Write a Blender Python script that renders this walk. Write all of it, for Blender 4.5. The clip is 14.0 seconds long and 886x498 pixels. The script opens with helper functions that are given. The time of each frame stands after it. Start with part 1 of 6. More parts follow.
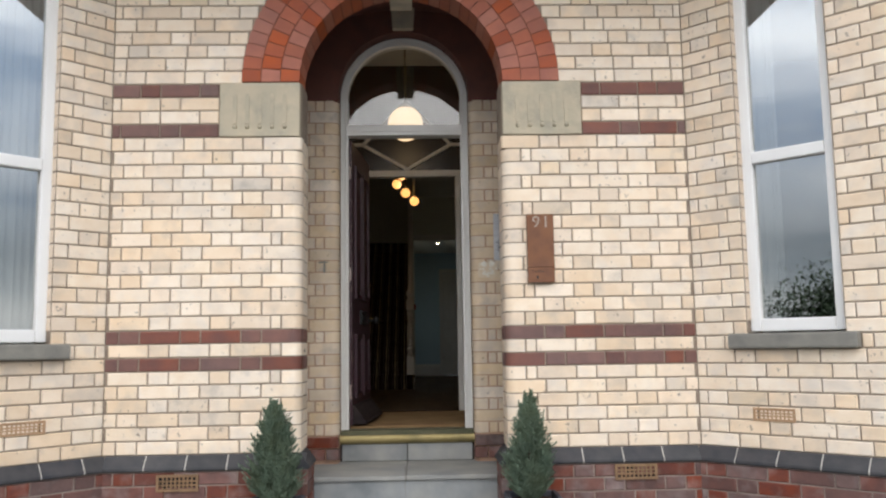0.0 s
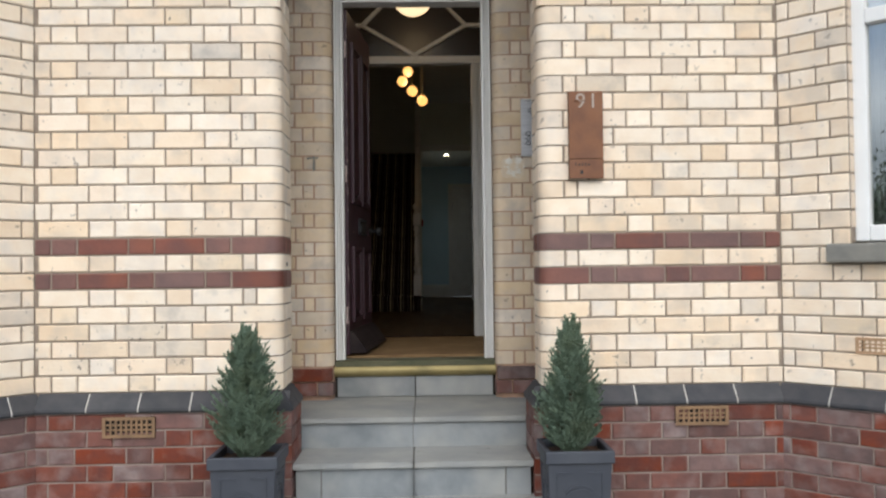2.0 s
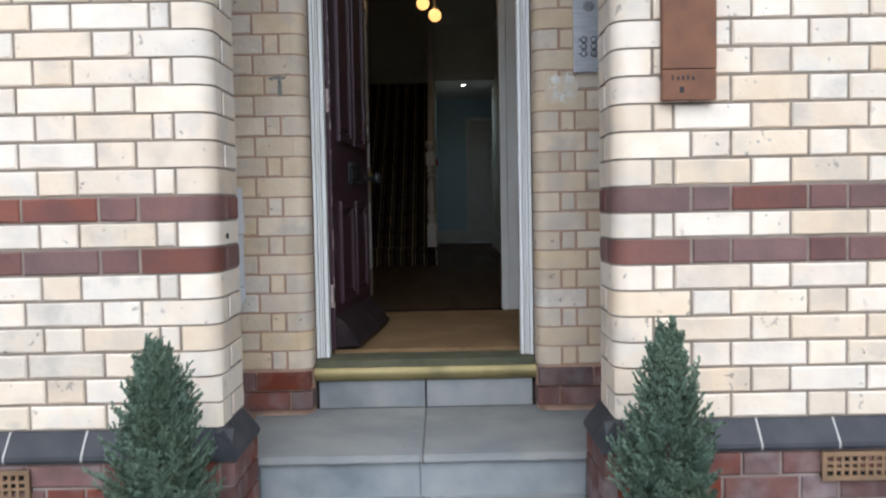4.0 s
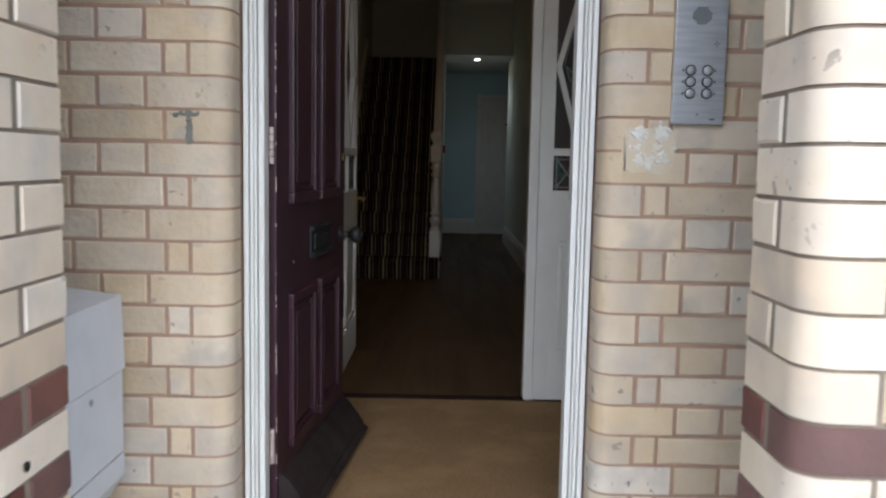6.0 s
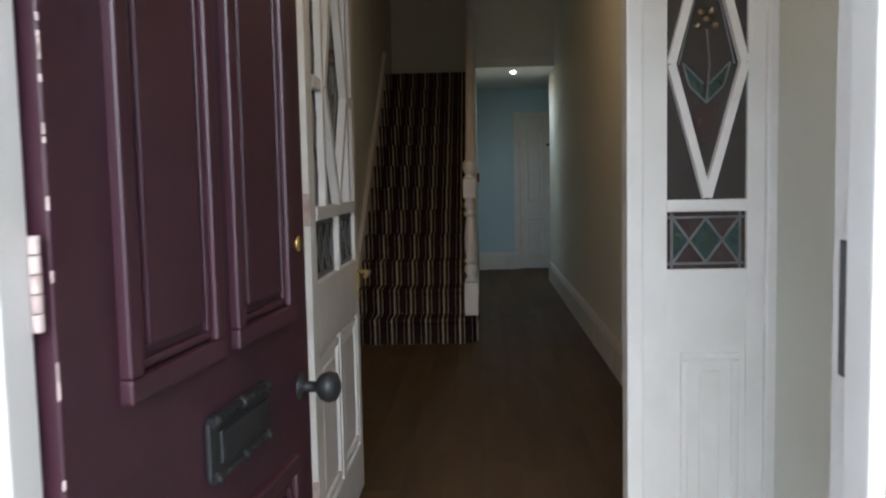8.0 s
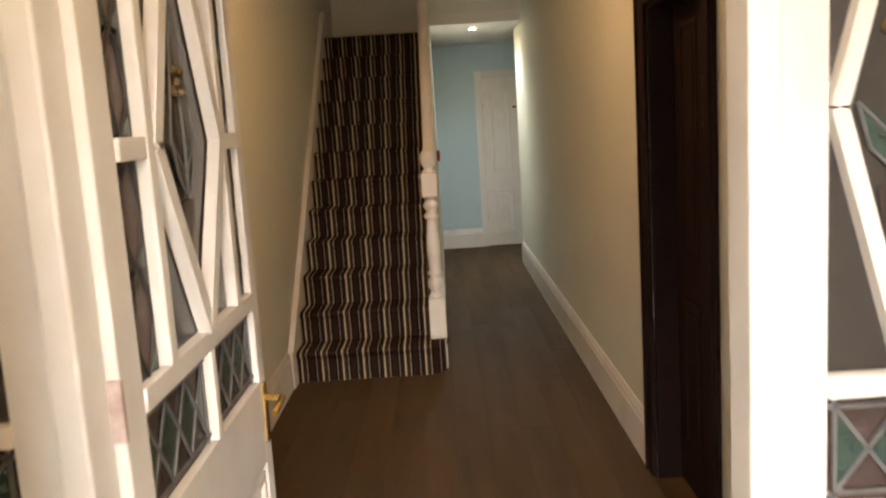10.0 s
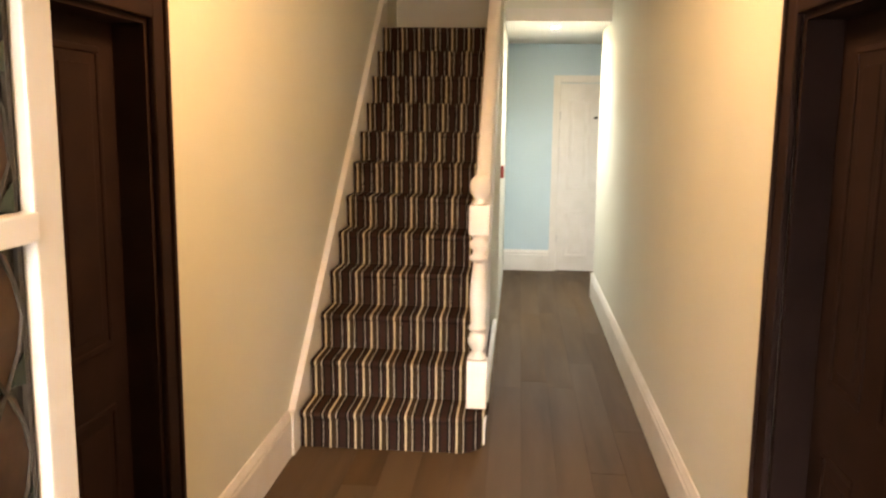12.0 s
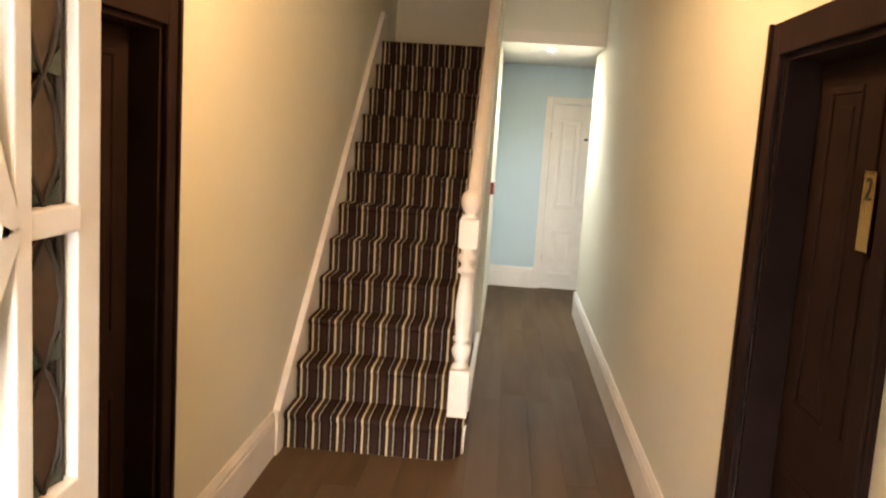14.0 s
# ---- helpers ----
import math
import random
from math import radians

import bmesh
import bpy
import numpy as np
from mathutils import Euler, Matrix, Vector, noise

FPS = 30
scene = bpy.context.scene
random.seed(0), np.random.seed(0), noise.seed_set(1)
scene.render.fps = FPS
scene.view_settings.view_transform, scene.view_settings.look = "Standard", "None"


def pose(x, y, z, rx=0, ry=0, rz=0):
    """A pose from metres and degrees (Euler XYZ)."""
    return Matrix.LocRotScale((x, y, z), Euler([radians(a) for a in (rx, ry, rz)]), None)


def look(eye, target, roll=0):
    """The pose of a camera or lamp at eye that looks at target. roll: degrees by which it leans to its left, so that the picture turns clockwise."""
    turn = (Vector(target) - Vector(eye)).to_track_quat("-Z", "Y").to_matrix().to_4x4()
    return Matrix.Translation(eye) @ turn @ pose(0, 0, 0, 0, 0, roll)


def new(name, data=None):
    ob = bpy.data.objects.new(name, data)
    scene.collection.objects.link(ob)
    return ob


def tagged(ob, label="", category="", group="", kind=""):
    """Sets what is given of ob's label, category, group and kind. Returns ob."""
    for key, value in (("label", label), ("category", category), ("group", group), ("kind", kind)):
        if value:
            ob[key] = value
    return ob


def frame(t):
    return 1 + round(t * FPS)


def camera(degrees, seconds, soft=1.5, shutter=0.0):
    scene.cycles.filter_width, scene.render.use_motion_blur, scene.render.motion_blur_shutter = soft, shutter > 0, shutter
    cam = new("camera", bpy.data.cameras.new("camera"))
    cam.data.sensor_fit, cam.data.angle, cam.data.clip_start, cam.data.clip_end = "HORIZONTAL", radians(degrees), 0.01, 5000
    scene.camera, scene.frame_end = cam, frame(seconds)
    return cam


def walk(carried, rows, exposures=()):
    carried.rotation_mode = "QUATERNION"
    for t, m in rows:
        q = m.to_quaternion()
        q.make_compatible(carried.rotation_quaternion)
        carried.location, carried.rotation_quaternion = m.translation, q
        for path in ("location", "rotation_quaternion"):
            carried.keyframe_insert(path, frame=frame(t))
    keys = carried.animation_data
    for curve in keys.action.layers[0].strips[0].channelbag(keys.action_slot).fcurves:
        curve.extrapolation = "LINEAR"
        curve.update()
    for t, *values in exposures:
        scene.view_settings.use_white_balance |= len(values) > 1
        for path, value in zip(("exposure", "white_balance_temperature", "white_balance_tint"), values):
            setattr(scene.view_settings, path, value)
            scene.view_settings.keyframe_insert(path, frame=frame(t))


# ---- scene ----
cam = camera(56.0, 14.0, soft=2.2, shutter=0.35)
PATH = [
    (0, (0.088, -4.975, 0.566), (0.149, -2.989, 0.798), -0.9),
    (0.5, (0.134, -4.857, 0.547), (0.244, -2.873, 0.775), -0.9),
    (1, (0.141, -4.641, 0.547), (0.293, -2.655, 0.723), -1.1),
    (1.5, (0.074, -4.302, 0.563), (0.203, -2.31, 0.682), -1.5),
    (2, (0.063, -3.913, 0.524), (0.107, -1.914, 0.57), -0.7),
    (4.5, (0.083, -2.23, 0.739), (0.078, -0.233, 0.63), -0.9),
    (5, (0.078, -1.926, 0.867), (0.076, 0.071, 0.758), 0.2),
    (5.5, (0.091, -1.596, 0.96), (0.065, 0.398, 0.809), 0.9),
    (6, (0.078, -1.206, 1.06), (0.071, 0.783, 0.853), 1.1),
    (6.5, (0.08, -0.839, 1.091), (0.055, 1.149, 0.874), 0.1),
    (7, (0.089, -0.405, 1.138), (-0.022, 1.584, 0.968), -1.0),
    (7.5, (0.057, -0.05, 1.163), (-0.049, 1.941, 1.008), -0.9),
    (10, (0.05, 1.412, 1.493), (0.042, 3.39, 1.195), -3.6),
    (10.5, (0.085, 1.744, 1.585), (0.081, 3.718, 1.265), -0.7),
    (11, (0.08, 2.067, 1.609), (0.092, 4.054, 1.381), 2.4),
    (11.5, (0.096, 2.323, 1.637), (0.124, 4.307, 1.381), 1.7),
    (12, (0.15, 2.418, 1.618), (-0.024, 4.386, 1.306), 0.7),
    (12.5, (0.215, 2.469, 1.63), (-0.017, 4.427, 1.299), 0.9),
    (13, (0.187, 2.431, 1.633), (-0.032, 4.393, 1.31), 1.2),
    (13.5, (0.158, 2.331, 1.643), (-0.034, 4.3, 1.348), 2.8),
    (14, (0.137, 2.305, 1.626), (-0.002, 4.28, 1.347), 3.7),
]
EXPOSURES = [(0, -0.05, 6750, 12), (1, 0.02, 6700, 11), (2.2, 0.05, 6550, 10), (4.5, 0.25, 5780, 10), (5.0, 0.3, 6200, 11), (5.5, 0.35, 6400, 11), (6.5, 1.05, 5600, 9), (7.0, 1.38, 5900, 9), (7.6, 1.72, 5850, 9), (9.7, 3.6, 7600, 15), (10.5, 3.9, 8000, 16), (11.0, 4.3, 8000, 16), (11.5, 4.75, 8100, 17), (12.5, 5.2, 8050, 18), (13, 5.25, 8000, 18), (14, 4.85, 7900, 18)]
walk(cam, [(t, look(eye, target, roll)) for t, eye, target, roll in PATH], EXPOSURES)

# ---- light ----
SUN_EL, SUN_AZ = radians(36), radians(183)


def make_world():
    w = bpy.data.worlds.new("overcast_sky")
    w.use_nodes = True
    scene.world = w
    nt = w.node_tree
    nt.nodes.clear()
    out = nt.nodes.new("ShaderNodeOutputWorld")
    bg = nt.nodes.new("ShaderNodeBackground")
    sky = nt.nodes.new("ShaderNodeTexSky")
    sky.sky_type, sky.sun_disc = "NISHITA", False
    sky.sun_elevation, sky.sun_rotation = SUN_EL, SUN_AZ
    geo = nt.nodes.new("ShaderNodeTexCoord")
    mp = nt.nodes.new("ShaderNodeMapping")
    mp.inputs["Scale"].default_value = (1.6, 1.6, 5.0)
    nz = nt.nodes.new("ShaderNodeTexNoise")
    nz.inputs["Scale"].default_value, nz.inputs["Detail"].default_value = 1.6, 5.0
    ramp = nt.nodes.new("ShaderNodeValToRGB")
    ramp.color_ramp.elements[0].position, ramp.color_ramp.elements[0].color = 0.34, (4.2, 5.2, 6.6, 1)
    ramp.color_ramp.elements[1].position, ramp.color_ramp.elements[1].color = 0.66, (17.0, 17.0, 16.6, 1)
    mix = nt.nodes.new("ShaderNodeMix")
    mix.data_type = "RGBA"
    mix.inputs["Factor"].default_value = 0.85
    nt.links.new(geo.outputs["Generated"], mp.inputs["Vector"])
    nt.links.new(mp.outputs["Vector"], nz.inputs["Vector"])
    nt.links.new(nz.outputs["Fac"], ramp.inputs["Fac"])
    nt.links.new(sky.outputs["Color"], mix.inputs["A"])
    # a heavy blue-grey cloud base low over the horizon
    sep = nt.nodes.new("ShaderNodeSeparateXYZ")
    nt.links.new(geo.outputs["Generated"], sep.inputs[0])
    low = nt.nodes.new("ShaderNodeValToRGB")
    for i, (pos, v) in enumerate(((0.0, 0.5), (0.04, 0.34), (0.11, 0.22), (0.20, 0.5), (0.34, 0.85), (0.5, 1.0))):
        e = low.color_ramp.elements[i] if i < 2 else low.color_ramp.elements.new(pos)
        e.position, e.color = pos, (v * 0.94, v * 0.99, v * 1.06, 1)
    nt.links.new(sep.outputs["Z"], low.inputs["Fac"])
    mul = nt.nodes.new("ShaderNodeMix")
    mul.data_type, mul.blend_type = "RGBA", "MULTIPLY"
    mul.inputs["Factor"].default_value = 1.0
    nt.links.new(ramp.outputs["Color"], mul.inputs["A"])
    nt.links.new(low.outputs["Color"], mul.inputs["B"])
    nt.links.new(mul.outputs["Result"], mix.inputs["B"])
    nt.links.new(mix.outputs["Result"], bg.inputs["Color"])
    bg.inputs["Strength"].default_value = 0.215
    nt.links.new(bg.outputs["Background"], out.inputs["Surface"])


make_world()
sun = new("sun", bpy.data.lights.new("sun", "SUN"))
sun.data.energy, sun.data.angle, sun.data.color = 1.12, radians(50), (1.0, 0.93, 0.84)
sun.matrix_world = look((0.8, -14, 10.2), (0, 0, 0))
LAMP_WARM = (1.0, 0.46, 0.13)


# ---- materials ----
def material(name, base, rough=0.6, metal=0.0, second=None, scale=6.0, bump=0.0, bump_scale=60.0, random=0.0, spec=0.5, coat=0.0, third=None, third_scale=1.2, third_amount=0.5, stretch=(1, 1, 1), rough_var=0.0, flecks=0.0, fleck_color=(0.10, 0.085, 0.075), fleck_scale=34.0):
    """Base colour with a blotch colour, a slower stain, per-object variation and fine relief."""
    m = bpy.data.materials.new(name)
    m.use_nodes = True
    nt = m.node_tree
    b = nt.nodes["Principled BSDF"]
    L = nt.links.new
    tc = nt.nodes.new("ShaderNodeTexCoord")
    oi = nt.nodes.new("ShaderNodeObjectInfo")
    off = nt.nodes.new("ShaderNodeVectorMath")
    off.operation = "MULTIPLY_ADD"
    off.inputs[1].default_value = stretch
    rv = nt.nodes.new("ShaderNodeMath")
    rv.operation = "MULTIPLY"
    rv.inputs[1].default_value = 37.0
    L(oi.outputs["Random"], rv.inputs[0])
    L(tc.outputs["Object"], off.inputs[0])
    L(rv.outputs[0], off.inputs[2])

    def noise_tex(s, detail=6.0):
        n = nt.nodes.new("ShaderNodeTexNoise")
        n.inputs["Scale"].default_value, n.inputs["Detail"].default_value = s, detail
        L(off.outputs[0], n.inputs["Vector"])
        return n.outputs["Fac"]

    def ramp(fac, lo, hi):
        r = nt.nodes.new("ShaderNodeMapRange")
        r.inputs["From Min"].default_value, r.inputs["From Max"].default_value = lo, hi
        L(fac, r.inputs["Value"])
        return r.outputs["Result"]

    def blend(fac, a, bcol):
        x = nt.nodes.new("ShaderNodeMix")
        x.data_type = "RGBA"
        if isinstance(fac, float):
            x.inputs["Factor"].default_value = fac
        else:
            L(fac, x.inputs["Factor"])
        for sock, v in (("A", a), ("B", bcol)):
            if isinstance(v, tuple):
                x.inputs[sock].default_value = (*v, 1)
            else:
                L(v, x.inputs[sock])
        return x.outputs["Result"]

    col = (*base,)
    if second:
        col = blend(ramp(noise_tex(scale), 0.35, 0.68), col, second)
    if third:
        f = ramp(noise_tex(third_scale, 3.0), 0.48, 0.72)
        mm = nt.nodes.new("ShaderNodeMath")
        mm.operation = "MULTIPLY"
        mm.inputs[1].default_value = third_amount
        L(f, mm.inputs[0])
        col = blend(mm.outputs[0], col, third)
    if flecks:
        # small chips and soot specks with hard edges, gathered in patches
        spot = ramp(noise_tex(fleck_scale, 2.0), 0.66, 0.70)
        where = ramp(noise_tex(3.3, 2.0), 0.46, 0.60)
        both = nt.nodes.new("ShaderNodeMath")
        both.operation = "MULTIPLY"
        L(spot, both.inputs[0])
        L(where, both.inputs[1])
        amount = nt.nodes.new("ShaderNodeMath")
        amount.operation = "MULTIPLY"
        amount.inputs[1].default_value = flecks
        L(both.outputs[0], amount.inputs[0])
        col = blend(amount.outputs[0], col, fleck_color)
    if random:
        hsv = nt.nodes.new("ShaderNodeHueSaturation")
        v = nt.nodes.new("ShaderNodeMapRange")
        v.inputs["To Min"].default_value, v.inputs["To Max"].default_value = 1 - random, 1 + random * 0.6
        L(oi.outputs["Random"], v.inputs["Value"])
        L(v.outputs["Result"], hsv.inputs["Value"])
        s = nt.nodes.new("ShaderNodeMath")
        s.operation = "FRACT"
        s2 = nt.nodes.new("ShaderNodeMath")
        s2.operation = "MULTIPLY"
        s2.inputs[1].default_value = 7.31
        L(oi.outputs["Random"], s2.inputs[0])
        L(s2.outputs[0], s.inputs[0])
        sm = nt.nodes.new("ShaderNodeMapRange")
        sm.inputs["To Min"].default_value, sm.inputs["To Max"].default_value = 1 - random * 1.6, 1 + random * 1.2
        L(s.outputs[0], sm.inputs["Value"])
        L(sm.outputs["Result"], hsv.inputs["Saturation"])
        if isinstance(col, tuple):
            hsv.inputs["Color"].default_value = (*col, 1)
        else:
            L(col, hsv.inputs["Color"])
        col = hsv.outputs["Color"]
    if isinstance(col, tuple):
        b.inputs["Base Color"].default_value = (*col, 1)
    else:
        L(col, b.inputs["Base Color"])
    b.inputs["Roughness"].default_value = rough
    if rough_var:
        r = nt.nodes.new("ShaderNodeMapRange")
        r.inputs["To Min"].default_value, r.inputs["To Max"].default_value = rough - rough_var, rough + rough_var
        L(noise_tex(scale * 0.7), r.inputs["Value"])
        L(r.outputs["Result"], b.inputs["Roughness"])
    b.inputs["Metallic"].default_value = metal
    b.inputs["Specular IOR Level"].default_value = spec
    b.inputs["Coat Weight"].default_value = coat
    if bump:
        bp = nt.nodes.new("ShaderNodeBump")
        bp.inputs["Strength"].default_value, bp.inputs["Distance"].default_value = bump, 0.004
        L(noise_tex(bump_scale, 8.0), bp.inputs["Height"])
        L(bp.outputs["Normal"], b.inputs["Normal"])
    return m


def glass_material(name, tint=(1, 1, 1), rough=0.0, mirror=0.10, body=None, share=0.0):
    """Pane: clear glass with its real gloss on top."""
    m = bpy.data.materials.new(name)
    m.use_nodes = True
    nt = m.node_tree
    nt.nodes.clear()
    out = nt.nodes.new("ShaderNodeOutputMaterial")
    tr = nt.nodes.new("ShaderNodeBsdfTransparent")
    tr.inputs["Color"].default_value = (*tint, 1)
    gl = nt.nodes.new("ShaderNodeBsdfGlossy")
    gl.inputs["Roughness"].default_value = rough
    fr = nt.nodes.new("ShaderNodeFresnel")
    fr.inputs["IOR"].default_value = 1.52
    ad = nt.nodes.new("ShaderNodeMath")
    ad.operation = "ADD"
    ad.use_clamp = True
    ad.inputs[1].default_value = mirror
    mix = nt.nodes.new("ShaderNodeMixShader")
    nt.links.new(fr.outputs[0], ad.inputs[0])
    nt.links.new(ad.outputs[0], mix.inputs["Fac"])
    under = tr
    if body:
        df = nt.nodes.new("ShaderNodeBsdfDiffuse")
        nz = nt.nodes.new("ShaderNodeTexNoise")
        nz.inputs["Scale"].default_value = 45.0
        rp = nt.nodes.new("ShaderNodeValToRGB")
        rp.color_ramp.elements[0].position, rp.color_ramp.elements[0].color = 0.3, (*[c * 0.6 for c in body], 1)
        rp.color_ramp.elements[1].position, rp.color_ramp.elements[1].color = 0.7, (*body, 1)
        tc = nt.nodes.new("ShaderNodeTexCoord")
        nt.links.new(tc.outputs["Object"], nz.inputs["Vector"])
        nt.links.new(nz.outputs["Fac"], rp.inputs["Fac"])
        nt.links.new(rp.outputs["Color"], df.inputs["Color"])
        bp = nt.nodes.new("ShaderNodeBump")
        bp.inputs["Strength"].default_value, bp.inputs["Distance"].default_value = 0.5, 0.003
        nt.links.new(nz.outputs["Fac"], bp.inputs["Height"])
        nt.links.new(bp.outputs["Normal"], gl.inputs["Normal"])
        under = nt.nodes.new("ShaderNodeMixShader")
        under.inputs["Fac"].default_value = share
        nt.links.new(tr.outputs[0], under.inputs[1])
        nt.links.new(df.outputs[0], under.inputs[2])
    nt.links.new(under.outputs[0], mix.inputs[1])
    nt.links.new(gl.outputs[0], mix.inputs[2])
    nt.links.new(mix.outputs[0], out.inputs["Surface"])
    return m


def glow_material(name, color, strength):
    m = bpy.data.materials.new(name)
    m.use_nodes = True
    b = m.node_tree.nodes["Principled BSDF"]
    b.inputs["Base Color"].default_value = (0.9, 0.88, 0.82, 1)
    b.inputs["Emission Color"].default_value = (*color, 1)
    b.inputs["Emission Strength"].default_value = strength
    return m


def carpet_material():
    """Woven stripes that run up the flight: a repeat of dark browns, cream, white and olive yarns."""
    m = bpy.data.materials.new("striped_carpet")
    m.use_nodes = True
    nt = m.node_tree
    b = nt.nodes["Principled BSDF"]
    L = nt.links.new
    tc = nt.nodes.new("ShaderNodeTexCoord")
    sx = nt.nodes.new("ShaderNodeSeparateXYZ")
    L(tc.outputs["Object"], sx.inputs[0])
    nz = nt.nodes.new("ShaderNodeTexNoise")
    nz.inputs["Scale"].default_value = 220.0
    L(tc.outputs["Object"], nz.inputs["Vector"])
    wob = nt.nodes.new("ShaderNodeMath")
    wob.operation = "MULTIPLY_ADD"
    wob.inputs[1].default_value = 0.0022
    edge = nt.nodes.new("ShaderNodeMath")
    edge.operation = "ADD"
    edge.inputs[1].default_value = 0.863
    L(sx.outputs["X"], edge.inputs[0])
    L(nz.outputs["Fac"], wob.inputs[0])
    L(edge.outputs[0], wob.inputs[2])
    md = nt.nodes.new("ShaderNodeMath")
    md.operation = "MULTIPLY"
    md.inputs[1].default_value = 1 / 0.1245
    L(wob.outputs[0], md.inputs[0])
    fr = nt.nodes.new("ShaderNodeMath")
    fr.operation = "FRACT"
    L(md.outputs[0], fr.inputs[0])
    rp = nt.nodes.new("ShaderNodeValToRGB")
    rp.color_ramp.interpolation = "CONSTANT"
    dark, plum, olive = (0.0150, 0.0112, 0.0095), (0.029, 0.0140, 0.0110), (0.037, 0.026, 0.016)
    cream, white, grey = (0.52, 0.45, 0.31), (0.44, 0.42, 0.37), (0.34, 0.33, 0.31)
    stops = [(0.0, cream), (0.072, dark), (0.095, olive), (0.285, white), (0.312, dark), (0.42, plum), (0.64, dark), (0.745, grey), (0.768, dark), (0.86, plum), (0.93, dark)]
    el = rp.color_ramp.elements
    for i, (p, c) in enumerate(stops):
        e = el[i] if i < 2 else el.new(p)
        e.position, e.color = p, (*c, 1)
    L(fr.outputs[0], rp.inputs["Fac"])
    fz = nt.nodes.new("ShaderNodeHueSaturation")
    mr = nt.nodes.new("ShaderNodeMapRange")
    mr.inputs["To Min"].default_value, mr.inputs["To Max"].default_value = 0.65, 1.35
    L(nz.outputs["Fac"], mr.inputs["Value"])
    L(mr.outputs["Result"], fz.inputs["Value"])
    L(rp.outputs["Color"], fz.inputs["Color"])
    L(fz.outputs["Color"], b.inputs["Base Color"])
    b.inputs["Roughness"].default_value = 1.0
    b.inputs["Specular IOR Level"].default_value = 0.03
    bp = nt.nodes.new("ShaderNodeBump")
    bp.inputs["Strength"].default_value, bp.inputs["Distance"].default_value = 0.5, 0.003
    L(nz.outputs["Fac"], bp.inputs["Height"])
    L(bp.outputs["Normal"], b.inputs["Normal"])
    return m


M_BUFF = material("buff_brick", (0.80, 0.65, 0.49), 0.55, second=(0.75, 0.585, 0.42), scale=9, bump=0.25, bump_scale=70, random=0.10, third=(0.50, 0.44, 0.37), third_scale=7, third_amount=0.6, rough_var=0.12, flecks=0.6)
M_PALE = material("pale_brick", (0.84, 0.72, 0.575), 0.5, second=(0.79, 0.64, 0.48), scale=11, bump=0.25, bump_scale=60, random=0.08, third=(0.60, 0.55, 0.50), third_scale=8, third_amount=0.5, rough_var=0.1, flecks=0.5)
M_GREY = material("stained_brick", (0.69, 0.59, 0.475), 0.65, second=(0.74, 0.60, 0.44), scale=7, bump=0.4, bump_scale=50, random=0.14, third=(0.40, 0.355, 0.305), third_scale=11, third_amount=0.6, flecks=0.7)
# brick of the recess walls: darker and yellower than the front wall's
M_RECESS = material("recess_brick", (0.68, 0.55, 0.39), 0.65, second=(0.60, 0.46, 0.305), scale=9, bump=0.9, bump_scale=60, random=0.12, third=(0.47, 0.41, 0.36), third_scale=8, third_amount=0.6, flecks=0.5)
M_BAND = material("red_band_brick", (0.185, 0.076, 0.058), 0.6, second=(0.125, 0.058, 0.050), scale=9, bump=0.35, random=0.16, third=(0.25, 0.09, 0.055), third_scale=4)
M_REDARCH = material("arch_brick", (0.42, 0.105, 0.045), 0.65, second=(0.33, 0.082, 0.042), scale=8, bump=0.35, random=0.11, third=(0.27, 0.085, 0.052), third_scale=5)
M_PLINTH = material("plinth_brick", (0.180, 0.064, 0.046), 0.85, second=(0.112, 0.048, 0.040), scale=12, bump=0.7, bump_scale=45, random=0.25, third=(0.32, 0.25, 0.23), third_scale=9, third_amount=0.45)
M_JOINT = material("pale_joint", (0.58, 0.55, 0.50), 0.9, second=(0.45, 0.42, 0.38), scale=20, bump=0.5)
M_BLUE = material("blue_engineering_brick", (0.028, 0.030, 0.036), 0.62, second=(0.055, 0.052, 0.055), scale=12, bump=0.3, random=0.2)
M_MORTAR = material("mortar", (0.30, 0.24, 0.185), 0.9, second=(0.205, 0.16, 0.125), scale=14, bump=0.6, bump_scale=90)
M_MORTAR_RED = material("reddish_mortar", (0.44, 0.27, 0.185), 0.9, second=(0.34, 0.22, 0.16), scale=14, bump=0.6, bump_scale=90)
M_ARCHJOINT = material("red_lime_joint", (0.20, 0.075, 0.045), 0.9, second=(0.14, 0.055, 0.038), scale=14, bump=0.5)
M_MORTAR_DARK = material("dark_mortar", (0.23, 0.17, 0.14), 0.95, second=(0.31, 0.255, 0.22), scale=10, bump=0.7, bump_scale=70)
M_STONE = material("sandstone", (0.52, 0.45, 0.33), 0.85, second=(0.42, 0.38, 0.29), scale=6, bump=0.6, bump_scale=50, third=(0.30, 0.28, 0.23), third_scale=9, third_amount=0.6)
M_SILL = material("sill_stone", (0.17, 0.165, 0.15), 0.85, second=(0.24, 0.23, 0.20), scale=8, bump=0.5)
M_SLATE = material("step_stone", (0.26, 0.272, 0.275), 0.7, second=(0.155, 0.17, 0.18), scale=5, bump=0.5, bump_scale=30, random=0.12, third=(0.36, 0.35, 0.32), third_scale=3.5, third_amount=0.6, rough_var=0.15)
M_TREAD = material("tread_sandstone", (0.33, 0.325, 0.30), 0.8, second=(0.25, 0.255, 0.25), scale=4, bump=0.7, bump_scale=26, random=0.10, third=(0.21, 0.22, 0.225), third_scale=3, third_amount=0.7, rough_var=0.1, flecks=0.4)
M_STEPJOINT = material("step_joint_mortar", (0.17, 0.165, 0.155), 0.95, second=(0.12, 0.118, 0.112), scale=14, bump=0.5)
